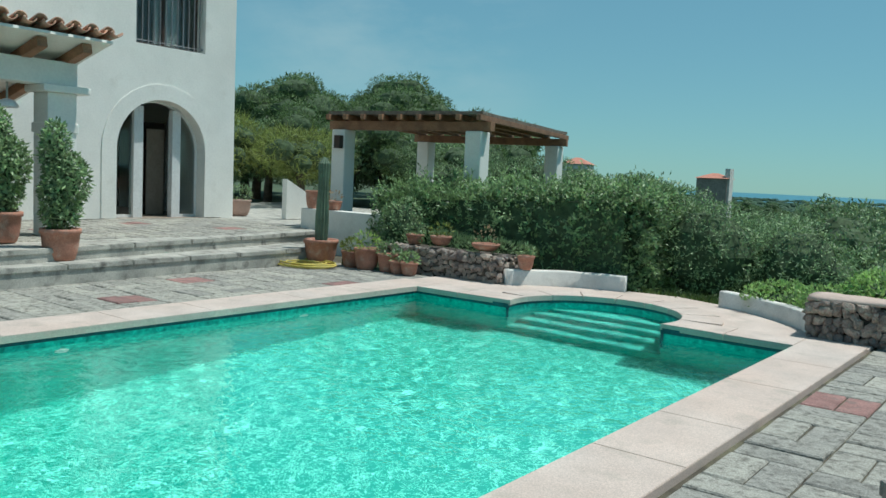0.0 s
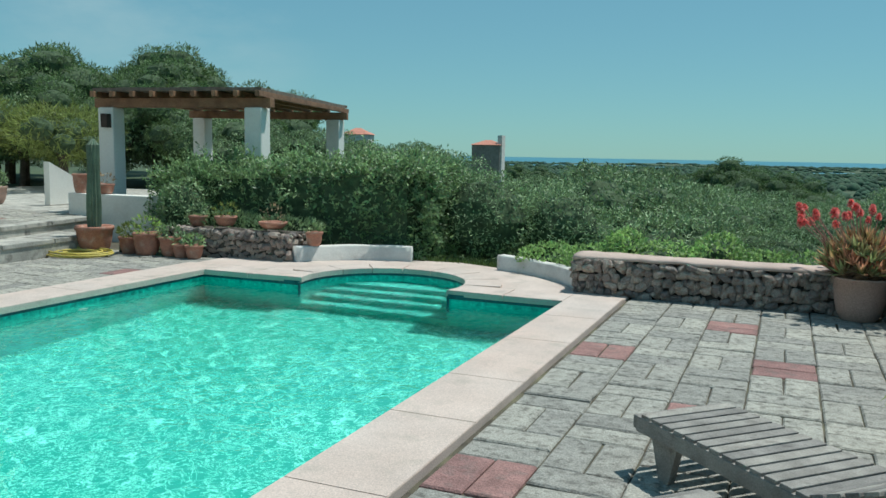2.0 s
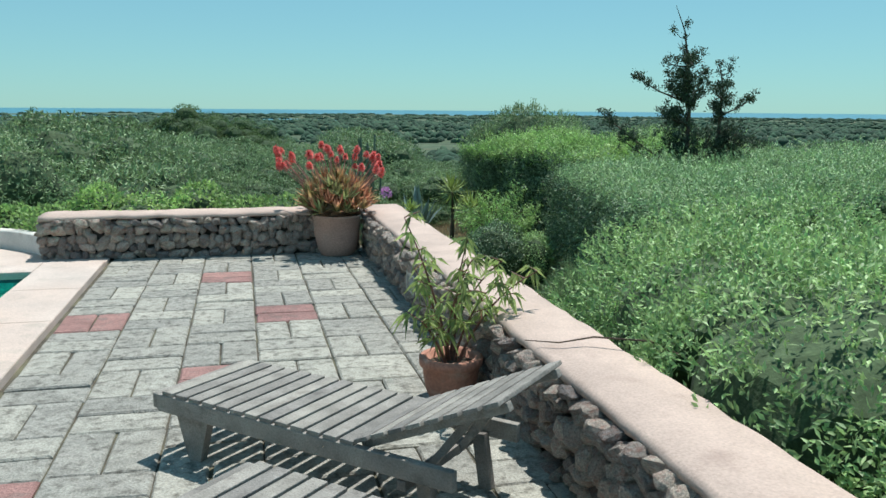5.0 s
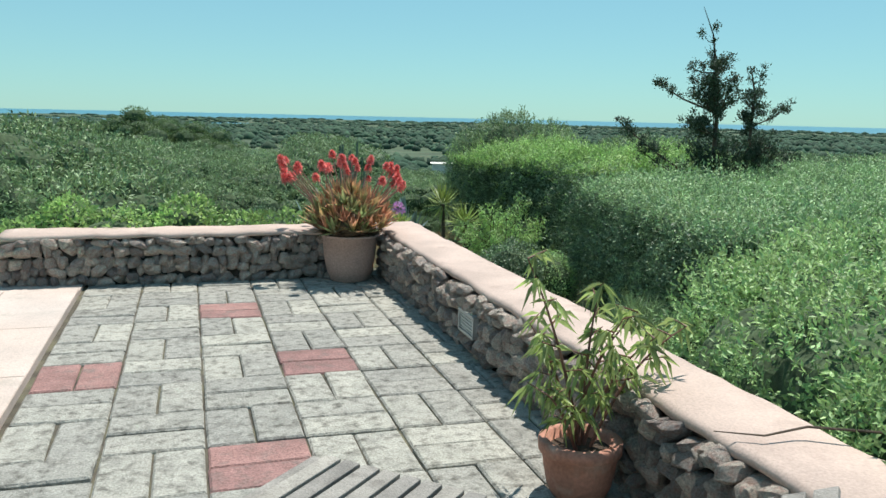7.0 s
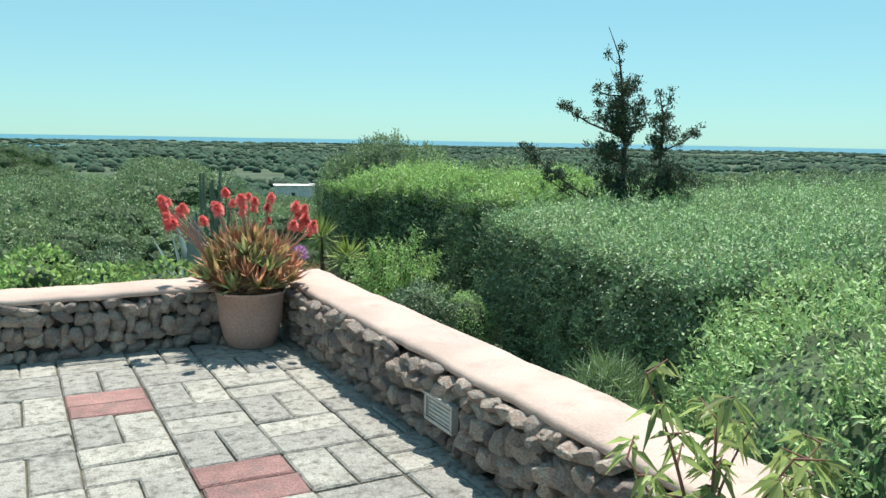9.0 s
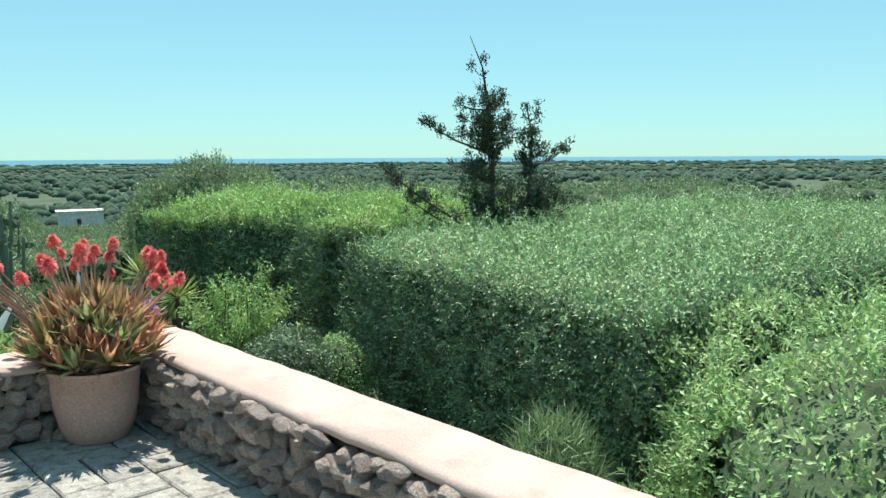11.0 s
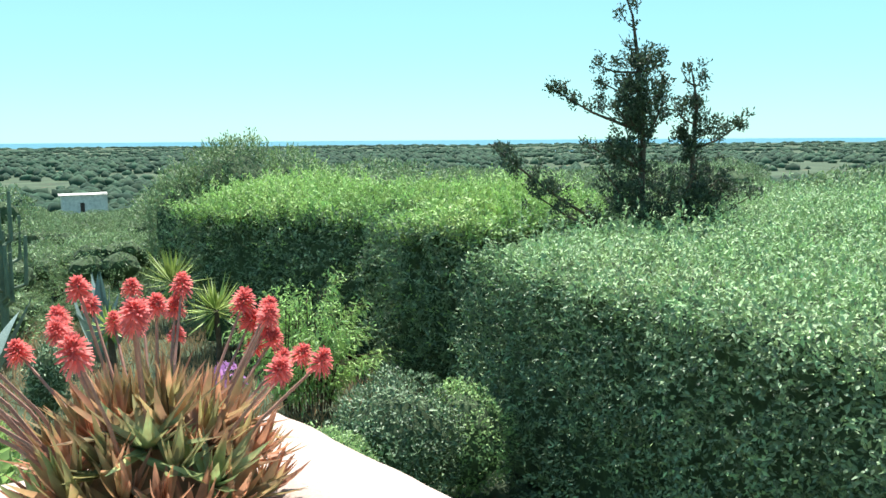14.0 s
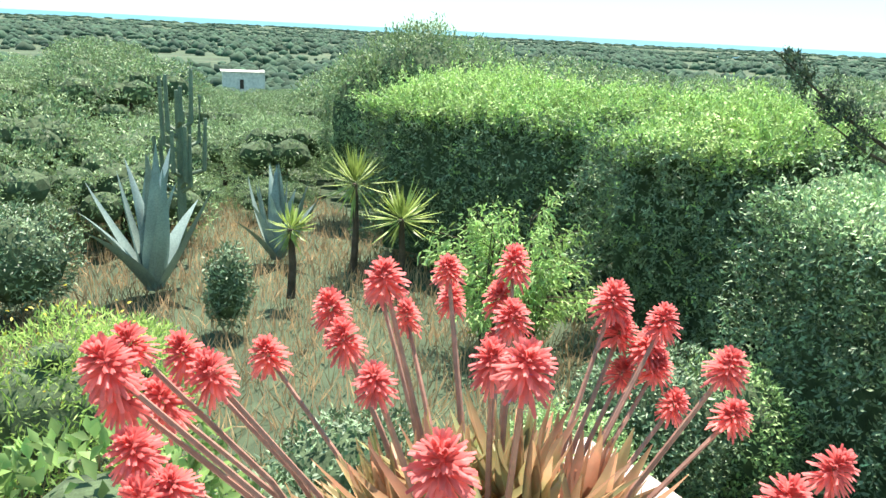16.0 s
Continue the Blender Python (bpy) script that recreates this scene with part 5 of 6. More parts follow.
tagged(part("garden_hose", tube(coil, 0.013, 6), M_HOSE, None, "", True, (-10.75, -0.78, 0.0)), "coiled yellow garden hose on the pavers", "hose")


def porch_plant(x, y, z, h, seed, label, flowers=0):
    t = potted("porch_plant", (x, y, z), 0.17, 0.23, 0.40, label, "potted plant", M_TERRA, 0.03)
    lobes = [(0, 0, 0.62, 0.22, 0.24, 0.28), (0.05, 0.06, 1.0, 0.25, 0.26, 0.38), (-0.05, -0.03, h - 0.45, 0.17, 0.19, 0.45), (0.04, -0.12, 0.85, 0.16, 0.16, 0.3)]
    P, d = blob_points(lobes, 3000, seed)
    g = np.random.default_rng(seed)
    part("foliage", leaves("foliage", P, d * 0.4 + g.normal(size=d.shape) * 0.7, 0.075, 0.035, M_HEDGE_DARK, seed), None, t)
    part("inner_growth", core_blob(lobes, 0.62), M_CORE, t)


porch_plant(-12.15, -4.75, PLAT, 1.75, 71, "tall dark green climber in a terracotta pot by the porch")
porch_plant(-11.30, -4.42, 0.24, 1.75, 72, "leggy climbing plant in a terracotta pot on the step")

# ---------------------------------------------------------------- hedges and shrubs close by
hedge_block("clipped_hedge", [(1.95, -2.75), (8.5, -3.2), (8.5, 1.6), (2.75, 1.45)], -0.95, (0.74, 0.97, 1.0, 0.79), 225000, 0.039, 0.0175, M_HEDGE, "broad clipped evergreen hedge below the parapet", 13, 0.11, sunlit=M_HEDGE_SUNLIT)
hedge_block("clipped_hedge", [(4.25, 4.5), (6.4, 5.2), (4.9, 8.3), (2.9, 6.95)], -1.0, (0.84, 1.02, 1.0, 0.80), 84000, 0.050, 0.019, M_HEDGE, "bright-topped clipped hedge with a shaded face", 14, 0.16, sunlit=M_PALE_YELLOW)
hedge_block("clipped_hedge", [(4.1, 2.55), (6.4, 2.5), (6.4, 4.75), (3.7, 3.85)], -1.0, (0.82, 0.98, 1.02, 0.82), 66000, 0.050, 0.019, M_HEDGE, "rounded end of a bright-topped clipped hedge", 44, 0.18, sunlit=M_PALE_YELLOW)
shrub = bush("spreading_shrub", (2.0, -6.0, -0.9), [(0, 0, 0.85, 1.6, 2.9, 0.98), (-0.35, 1.75, 0.82, 1.15, 1.15, 0.95), (0.7, 2.2, 0.92, 1.3, 1.3, 0.95), (1.6, -0.5, 1.05, 1.6, 3.0, 0.95), (-0.6, -1.2, 0.82, 1.1, 2.2, 0.9), (2.4, 1.5, 1.0, 1.3, 1.6, 0.92), (-0.84, -0.4, 1.14, 1.0, 1.3, 0.72), (-0.80, -1.9, 1.14, 1.0, 1.2, 0.74), (-0.58, 0.9, 1.05, 0.95, 1.0, 0.74)],
     195000, 0.043, 0.0175, M_SHRUB, "wide fresh-green shrub leaning over the parapet", "shrub", 15, core=0.66)
part("dead_twig", tube([(-1.30, 0.00, 1.25), (-1.62, 0.06, 1.40), (-1.85, 0.16, 1.405), (-2.02, 0.17, 1.385), (-2.16, 0.26, 1.38)], [0.007, 0.006, 0.005, 0.004, 0.002], 6), M_BARK, shrub, "bare brown twig reaching over the parapet")


def feathery_shrub(x, y, z):
    t = empty("feathery_shrub", (x, y, z), "light green feathery shrub before the hedge", "shrub")
    q = np.random.default_rng(16)
    P, D = [], []
    for k in range(46):
        a, reach, h = k * 2.4, 0.78 * math.sqrt(q.random()), q.uniform(0.55, 1.50)
        foot = Vector((0.22 * math.cos(a), 0.22 * math.sin(a), 0))
        h *= 1.12 - 0.55 * reach
        mid = Vector((0.45 * reach * math.cos(a), 0.45 * reach * math.sin(a), h * 0.8))
        tip = Vector((reach * math.cos(a), reach * math.sin(a), h * q.uniform(0.80, 1.05)))
        part("stem", tube([foot, mid, tip], [0.008, 0.006, 0.002], 4), M_BARK, t)
        way = np.array(tip - mid)
        for i in range(150):
            s = 0.12 + 0.88 * q.random() ** 0.9
            c = foot.lerp(mid, s).lerp(mid.lerp(tip, s), s)
            P.append(np.array(c) + q.normal(size=3) * 0.045)
            D.append(way * 1.2 + q.normal(size=3) * 0.55)
    part("foliage", leaves("foliage", np.array(P), np.array(D), 0.070, 0.019, M_PALE_YELLOW, 17, droop=0.5), None, t)


feathery_shrub(2.68, 3.55, -0.95)
bush("round_bush", (1.86, 1.15, -0.95), [(0, 0, 0.52, 0.50, 0.48, 0.50)], 9000, 0.036, 0.015, M_HEDGE, "small round clipped bush", "bush", 17)
bush("round_bush", (1.12, 1.0, -0.95), [(0, 0, 0.42, 0.48, 0.45, 0.42)], 7000, 0.034, 0.012, M_SHRUB, "small round clipped bush", "bush", 18)
bush("round_bush", (2.38, 1.05, -0.95), [(0, 0, 0.44, 0.28, 0.45, 0.44)], 4000, 0.036, 0.014, M_SHRUB, "small bush at the foot of the hedge", "bush", 19)
bush("wiry_bush", (1.50, -2.45, -0.9), [(0, 0, 0.45, 0.32, 0.32, 0.55)], 2200, 0.20, 0.0065, M_OLIVE, "grey-green wiry bush at the foot of the hedge", "bush", 20, up=1.2, core=0.3)
bush("tall_shrub", (4.95, 9.2, -1.25), [(0, 0, 1.85, 0.95, 0.9, 1.1), (0.95, -0.2, 1.75, 0.8, 0.8, 0.95), (-0.85, 0.2, 1.4, 0.55, 0.6, 1.1), (0.2, 0, 0.8, 1.2, 0.9, 0.8)], 30000, 0.070, 0.022, M_OLIVE, "tall grey-green shrub with feathery top", "shrub", 22, up=1.1, spread=0.6, core=0.72, shell=0.3)
hedge_block("laurel_hedge", [(-11.0, 0.95), (-6.1, 1.25), (-6.1, 2.6), (-11.0, 2.3)], -0.1, (1.24, 1.42, 1.46, 1.28), 36000, 0.075, 0.034, M_HEDGE_DARK, "dark clipped laurel hedge before the pergola", 23, 0.24)
bush("laurel_bush", (-10.15, 0.80, 0.0), [(0, 0, 0.6, 0.45, 0.4, 0.55)], 2600, 0.07, 0.025, M_OLIVE, "grey-leaved bush beside the white wall", "bush", 24)
bush("mastic_bush", (-5.6, 2.4, -0.2), [(0, 0, 0.75, 0.9, 0.7, 0.85), (1.1, 0.5, 0.6, 0.8, 0.7, 0.75)], 9000, 0.07, 0.022, M_OLIVE, "olive-green bush beyond the pool bay", "bush", 25)
vine_spots = [(-4.0, 0.85, 0.20, 0.6, 0.35, 0.24), (-3.3, 0.5, 0.30, 0.6, 0.4, 0.24), (-2.6, 0.25, 0.40, 0.55, 0.4, 0.24), (-1.9, 0.3, 0.46, 0.35, 0.35, 0.30), (-1.45, 0.3, 0.36, 0.5, 0.35, 0.18), (-1.0, 0.35, 0.38, 0.4, 0.4, 0.2), (-3.0, 0.4, 0.50, 0.3, 0.3, 0.22)]
bush("vine_bed", (0, 0, -0.25), [(a, b, c + 0.22, d, e, f_) for a, b, c, d, e, f_ in vine_spots], 9500, 0.062, 0.036, M_VINE, "bright green vine foliage trailing behind the parapet", "vine", 26, up=1.0, spread=1.2, core=0.45, shell=0.8)
bush("yellow_bush", (-0.85, 3.0, -0.95), [(0, 0, 0.40, 0.75, 0.65, 0.52), (0.5, 0.5, 0.3, 0.45, 0.45, 0.35)], 9000, 0.06, 0.012, M_BRIGHT, "low bush with small yellow flowers", "bush", 27, up=0.8, core=0.5)
bush("yellow_flowers", (-0.85, 3.0, -0.95), [(0, 0, 0.72, 0.6, 0.55, 0.26)], 140, 0.03, 0.02, M_YFLOWER, "small yellow flowers scattered over a low bush", "flower", 47, core=0.2)
bush("low_bush", (0.45, 1.9, -0.95), [(0, 0, 0.25, 0.5, 0.4, 0.3), (-0.6, -0.3, 0.22, 0.4, 0.4, 0.28)], 4000, 0.05, 0.02, M_HEDGE, "low green garden bush", "bush", 28)
bush("low_bush", (-0.75, 6.2, -1.05), [(0, 0, 0.48, 0.55, 0.55, 0.52)], 4000, 0.055, 0.018, M_HEDGE, "rounded dark bush in the garden", "bush", 29)
bush("low_bush", (0.75, 5.0, -1.0), [(0, 0, 0.35, 0.22, 0.22, 0.4)], 1500, 0.05, 0.018, M_HEDGE, "small bush in the dry grass", "bush", 30)
bush("purple_flowers", (0.20, 0.22, -0.95), [(0, 0, 1.52, 0.06, 0.06, 0.06)], 110, 0.04, 0.016, M_FLOWER2, "cluster of purple flowers on tall stems", "flower", 31, core=0.3)


# ---------------------------------------------------------------- garden succulents
def agave(x, y, z, size, n, seed, label):
    t = empty("agave", (x, y, z), label, "agave")
    g = np.random.default_rng(seed)
    kinds = []
    for k in range(4):
        v, f = blade(size * (0.85 + 0.1 * k), 0.20 * size, (-0.35, 0.1, 0.4, 0.6)[k], 8)
        kinds.append(raw("leaf", v, f, M_AGAVE, True))
    for k in range(n):
        part("leaf", kinds[k % 4], None, t, at=pose(0, 0, 0, 0, 0, k * 137.5 + float(g.normal()) * 8) @ pose(0.05, 0, 0, float(g.normal()) * 8, -float(g.uniform(42, 86)), 0))


agave(0.46, 6.5, -1.08, 1.28, 17, 81, "large blue-grey agave in dry grass")
agave(2.05, 7.3, -1.15, 1.0, 22, 82, "blue-grey agave behind the yuccas")


def yucca(x, y, z, h, seed, size):
    t = empty("yucca", (x, y, z), "yucca with a thin trunk and a bright spiky head", "yucca")
    part("trunk", tube([(0, 0, 0), (0.02, 0, h * 0.5), (0, 0.01, h)], [0.045, 0.035, 0.03], 8), M_BARK, t)
    g = np.random.default_rng(seed)
    n = 95
    d = unit(g.normal(size=(n, 3)) + (0, 0, 0.35))
    part("crown", leaves("crown", np.tile((0, 0, h), (n, 1)) + d * 0.03, d, 0.36 * size, 0.032, M_YUCCA, seed), None, t)


yucca(2.55, 6.25, -1.08, 1.0, 91, 1.2)
yucca(2.75, 5.55, -1.06, 0.72, 92, 1.1)
yucca(1.56, 5.6, -1.05, 0.70, 93, 0.62)


def candelabra(x, y, z, seed):
    t = empty("candelabra_cactus", (x, y, z), "dark branching candelabra cactus among the trees", "cactus")
    g = np.random.default_rng(seed)
    part("trunk", tube([(0, 0, 0), (0.02, 0, 1.0), (0, 0, 2.0)], [0.06, 0.05, 0.035], 7), M_CACTUS, t)
    for k in range(16):
        a = k * 2.4
        r, z1 = 0.10 + 0.20 * g.random(), g.uniform(0.7, 1.7)
        h = z1 + g.uniform(0.45, 0.85)
        part("arm", tube([(0, 0, z1), (r * math.cos(a), r * math.sin(a), z1 + 0.10), (r * 1.1 * math.cos(a), r * 1.1 * math.sin(a), h)], [0.026, 0.030, 0.022], 6), M_CACTUS, t)


candelabra(1.15, 8.1, -1.25, 3)

# dry grass and green grass tufts
g = np.random.default_rng(55)
n = 16000
gx, gy = g.uniform(-2.5, 4.2, n), g.uniform(2.2, 11.5, n)
gz = ground_z(gx, gy) - 0.02
tagged(new("dry_grass", leaves("dry_grass", np.stack([gx, gy, gz], 1), g.normal(size=(n, 3)) * 0.35 + (0, 0, 1), 0.24, 0.012, M_DRY, 56)), "dry straw-coloured grass in the garden", "grass", kind="stuff")
n = 5000
gx, gy = g.uniform(-7, -4.0, n), g.uniform(1.1, 3.0, n)
tagged(new("green_grass", leaves("green_grass", np.stack([gx, gy, ground_z(gx, gy)], 1), g.normal(size=(n, 3)) * 0.4 + (0, 0, 1), 0.20, 0.012, M_GRASS, 57)), "green grass beyond the pool bay", "grass", kind="stuff")


# ---------------------------------------------------------------- the ragged conifer
def conifer():
    t = empty("ragged_conifer", (0, 0, 0), "dark ragged cypress with sparse broken branches", "tree")
    g = np.random.default_rng(77)
    P, D = [], []

    def limb(a, b, r, dense, puff):
        a, b = Vector(a), Vector(b)
        mid = a.lerp(b, 0.5) + Vector((0, 0, -0.04))
        part("limb", tube([a, mid, b], [r, r * 0.7, r * 0.3], 5), M_BARK, t)
        for i in range(max(2, round(dense * 0.9))):
            s = g.beta(2.4, 1.1)
            c = a.lerp(b, float(s))
            cl = np.array(c) + g.normal(size=3) * puff * 0.9
            for _ in range(36):
                q = cl + g.normal(size=3) * 0.026
                P.append(q)
                D.append(g.normal(size=3) * 0.8 + np.array(b - a) / max(0.1, (b - a).length) * 0.5 + (0, 0, 0.4))

    # heights are from the ground under the hedge; the crown shows 1.8 m and up
    part("trunk", tube([(0.02, 0, 0), (0.06, 0, 2.5), (0.0, 0, 3.2), (-0.06, 0, 3.6), (-0.20, 0.02, 3.95)], [0.06, 0.026, 0.018, 0.010, 0.003], 8), M_BARK, t)
    part("trunk", tube([(0.2, 0, 1.0), (0.48, -0.05, 2.2), (0.50, -0.08, 2.85), (0.42, -0.1, 3.2)], [0.05, 0.022, 0.013, 0.004], 7), M_BARK, t)
    limb((0.06, 0, 1.9), (-0.02, 0, 3.25), 0.01, 46, 0.06)
    limb((0.46, -0.05, 1.9), (0.48, -0.08, 2.9), 0.01, 30, 0.055)
    # leader: a few small tufts
    for z, u, d in ((3.45, -0.16, 3), (3.62, -0.20, 3), (3.75, -0.02, 2), (3.30, 0.20, 3), (3.36, 0.10, 2)):
        limb((-0.02, 0, z - 0.14), (u, g.normal() * 0.08, z), 0.007, d, 0.025)
    # tiers of short level boughs, leaving gaps between
    for z, left, right, d in ((3.22, -0.36, 0.14, 9), (3.06, -0.30, 0.26, 9), (2.92, -0.16, 0.20, 8)):
        limb((0, 0, z - 0.10), (left, g.normal() * 0.15, z), 0.012, d, 0.045)
        limb((0, 0, z - 0.10), (right, g.normal() * 0.15, z), 0.012, d, 0.045)
        limb((0, 0, z - 0.05), (g.normal() * 0.10, 0.25, z), 0.010, d, 0.05)
        limb((0, 0, z - 0.05), (g.normal() * 0.10, -0.25, z), 0.010, d, 0.05)
    limb((0.02, 0, 2.62), (-0.80, 0.08, 3.03), 0.016, 17, 0.03)
    for k in range(5):
        limb((0.03, 0, 2.62), (-0.30 + 0.08 * k, 0.2 * math.cos(k * 2.1), 2.84 + 0.04 * math.sin(k * 3)), 0.010, 9, 0.05)
    for k in range(5):
        limb((0.05, 0, 2.30), (-0.36 + 0.05 * k, 0.25 * math.cos(k * 2.4), 2.50 + 0.05 * math.sin(k * 2)), 0.012, 12, 0.06)
    for k in range(4):
        limb((0.05, 0, 2.55), (0.10 + 0.06 * k, 0.2 * math.cos(k * 2.4), 2.76 + 0.04 * k), 0.010, 7, 0.05)
    # second stem
    for u, z, d in ((0.60, 3.14, 5), (0.38, 3.16, 3), (0.36, 2.84, 8), (0.56, 2.90, 7), (0.62, 2.70, 10), (0.40, 2.62, 12)):
        limb((0.48, -0.05, z - 0.16), (u, g.normal() * 0.1, z), 0.009, d, 0.045)
    limb((0.48, -0.05, 2.45), (0.93, -0.12, 2.72), 0.012, 12, 0.03)
    # dense skirt above the hedge, and a low bough reaching out
    for k in range(16):
        a = k * 2.4
        limb((0.2, 0, 1.7), (0.20 + 0.52 * math.cos(a), 0.35 * math.sin(a), 1.95 + 0.40 * g.random()), 0.012, 14, 0.085)
    for k in range(6):
        limb((0.5, 0, 1.8), (0.55 + 0.09 * k, 0.2 * math.sin(k * 2.0), 2.35 - 0.06 * k), 0.012, 12, 0.07)
    limb((-0.2, 0.1, 1.75), (-1.28, 0.12, 2.52), 0.018, 36, 0.045)
    limb((-0.2, 0.1, 1.70), (-0.95, 0.10, 2.12), 0.014, 24, 0.08)
    t.matrix_world = pose(4.62, 1.20, -0.96, 0, 0, -38.7)
    part("needles", leaves("needles", np.array(P), np.array(D), 0.038, 0.017, M_CONIFER, 78), None, t)


conifer()


# ---------------------------------------------------------------- woods
def tree_kind(name, lobes, trunk_h, n, length, width, material, label, seed, core=0.48):
    t = empty(name, (0, 0, -200), label, "tree", group="trees of the hillside")
    part("trunk", tube([(0, 0, -0.4), (0.06, 0, trunk_h * 0.5), (0, 0.05, trunk_h)], [0.14, 0.11, 0.07], 7), M_BARK, t)
    for x, y, z, *_ in lobes[:3]:
        part("limb", tube([(0, 0.03, trunk_h * 0.6), (x * 0.5, y * 0.5, (trunk_h * 0.6 + z) / 2 + 0.1), (x, y, z)], [0.07, 0.05, 0.03], 5), M_BARK, t)
    P, d = blob_points(lobes, n, seed, 0.3, 0.5)
    g = np.random.default_rng(seed)
    part("crown", leaves("crown", P, d * 0.5 + g.normal(size=d.shape) * 0.7 + (0, 0, 0.2), length, width, material, seed, twist=d + g.normal(size=d.shape) * 0.35), None, t)
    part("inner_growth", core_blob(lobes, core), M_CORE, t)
    return t


def rand_lobes(seed, n, spread, height, size, flat=0.8):
    g = np.random.default_rng(seed)
    out = []
    for k in range(n):
        a, r = k * 2.4, spread * math.sqrt((k + 0.3) / n)
        s = size * g.uniform(0.7, 1.2)
        out.append((r * math.cos(a), r * math.sin(a), height * g.uniform(0.72, 1.0) - 0.25 * r, s, s, s * flat))
    return out


KINDS = [tree_kind("olive_tree", rand_lobes(101, 9, 1.1, 1.7, 0.75), 1.2, 15000, 0.088, 0.030, M_OLIVE, "grey-green wild olive tree on the slope", 111),
         tree_kind("olive_tree", rand_lobes(102, 8, 1.3, 1.5, 0.7), 1.0, 15000, 0.088, 0.030, M_OLIVE, "spreading grey-green wild olive on the slope", 112),
         tree_kind("mastic_tree", rand_lobes(103, 10, 1.2, 1.6, 0.7), 1.0, 15000, 0.085, 0.034, M_MACCHIA, "dark green mastic tree on the slope", 113),
         tree_kind("mastic_tree", rand_lobes(104, 7, 1.0, 1.9, 0.8), 1.2, 15000, 0.085, 0.034, M_MACCHIA, "rounded dark mastic tree on the slope", 114)]
PINES = [tree_kind("pine_tree", rand_lobes(105, 12, 1.9, 5.2, 1.15, 0.7), 3.8, 17000, 0.20, 0.045, M_PINE, "broad green pine behind the house", 115, 0.72),
         tree_kind("pine_tree", rand_lobes(106, 11, 1.7, 4.6, 1.2, 0.75), 3.4, 17000, 0.20, 0.045, M_PINE, "dense green pine behind the pergola", 116, 0.72)]
TAMARISK = tree_kind("tamarisk_tree", rand_lobes(107, 9, 1.3, 2.2, 0.8, 0.9), 1.4, 6000, 0.28, 0.03, M_YELLOWISH, "yellowish feathery shrub tree beside the house", 117)


def plant(kind, x, y, s, turn, dz=0.0, sz=1.0):
    z = float(ground_z(x, y)) + dz
    # trees are shrunk to clear the camera's sightline to the farmhouse
    along = (x + 1.25) * 0.311 + (y + 2.2) * 0.950
    across = abs((x + 1.25) * 0.950 - (y + 2.2) * 0.311)
    if 5 < along < 145 and across < 1.7 * s + 0.025 * along:
        s = min(s, max(0.30, (1.45 - 0.0745 * along - z) / 2.45))
    return copy_thing(kind, pose(x, y, z, 0, 0, turn) @ Matrix.Diagonal((s, s, s * sz, 1)))


g = np.random.default_rng(301)
# the wood behind the house and pergola
for x, y, s in ((-27, 13, 1.05), (-31, 17, 1.2), (-24, 16, 1.0), (-22, 20, 1.05), (-34, 12, 1.15), (-28, 21, 1.25), (-25, 25, 1.2), (-38, 18, 1.35), (-32, 25, 1.35), (-20, 15.5, 0.8), (-23, 12, 0.85), (-20.2, 11.2, 0.72), (-17.8, 10.2, 0.60), (-22.5, 9.6, 0.75)):
    plant(PINES[int(g.integers(2))], x, y, s * 0.86, float(g.uniform(0, 360)), -0.3)
for x, y, s in ((-19.2, 6.6, 0.85), (-20.8, 8.2, 0.9), (-22.5, 6.2, 1.05)):
    plant(TAMARISK, x, y, s, float(g.uniform(0, 360)), 0.1)
for x, y, s in ((-26, 10.5, 1.5), (-23.5, 9, 1.3), (-29, 12.5, 1.7), (-21, 10.5, 1.3), (-19, 12.5, 1.4), (-24.5, 13.5, 1.6), (-33, 10, 1.8), (-17.5, 14, 1.4), (-21.5, 14.5, 1.5), (-28, 9.5, 1.5), (-15.2, 9.5, 0.95), (-13.4, 10.5, 0.9), (-16.8, 11, 1.1), (-11.2, 10.0, 0.85), (-9.2, 9.4, 0.8), (-8.6, 5.6, 0.72), (-7.2, 4.6, 0.72), (-6.3, 6.4, 0.85), (-5.0, 5.6, 1.05), (-4.0, 7.6, 1.15), (-6.9, 8.2, 0.8), (-3.4, 10.2, 1.2), (-5.0, 11, 1.15), (-9.6, 14, 0.8), (-12.4, 15, 1.0), (-14.5, 16, 1.2)):
    plant(KINDS[int(g.integers(4))], x, y, s * (0.90 if x > -6.5 else 1.0), float(g.uniform(0, 360)), -0.1)
for x, y, s in ((-1.0, 8.7, 0.85), (0.8, 9.4, 0.9), (-2.9, 7.6, 0.8), (-4.2, 5.9, 0.8), (1.7, 10.4, 0.5), (2.9, 9.9, 0.45), (3.4, 11.4, 0.5), (2.3, 11.9, 0.5), (-0.2, 10.8, 1.05), (-2.2, 9.9, 1.0)):
    plant(KINDS[int(g.integers(4))], x, y, s * 0.86, float(g.uniform(0, 360)), -0.25)
for x, y, s in ((-24.5, 33, 0.55), (-20.5, 36, 0.5)):
    plant(PINES[0], x, y, s, float(g.uniform(0, 360)), 0.0)
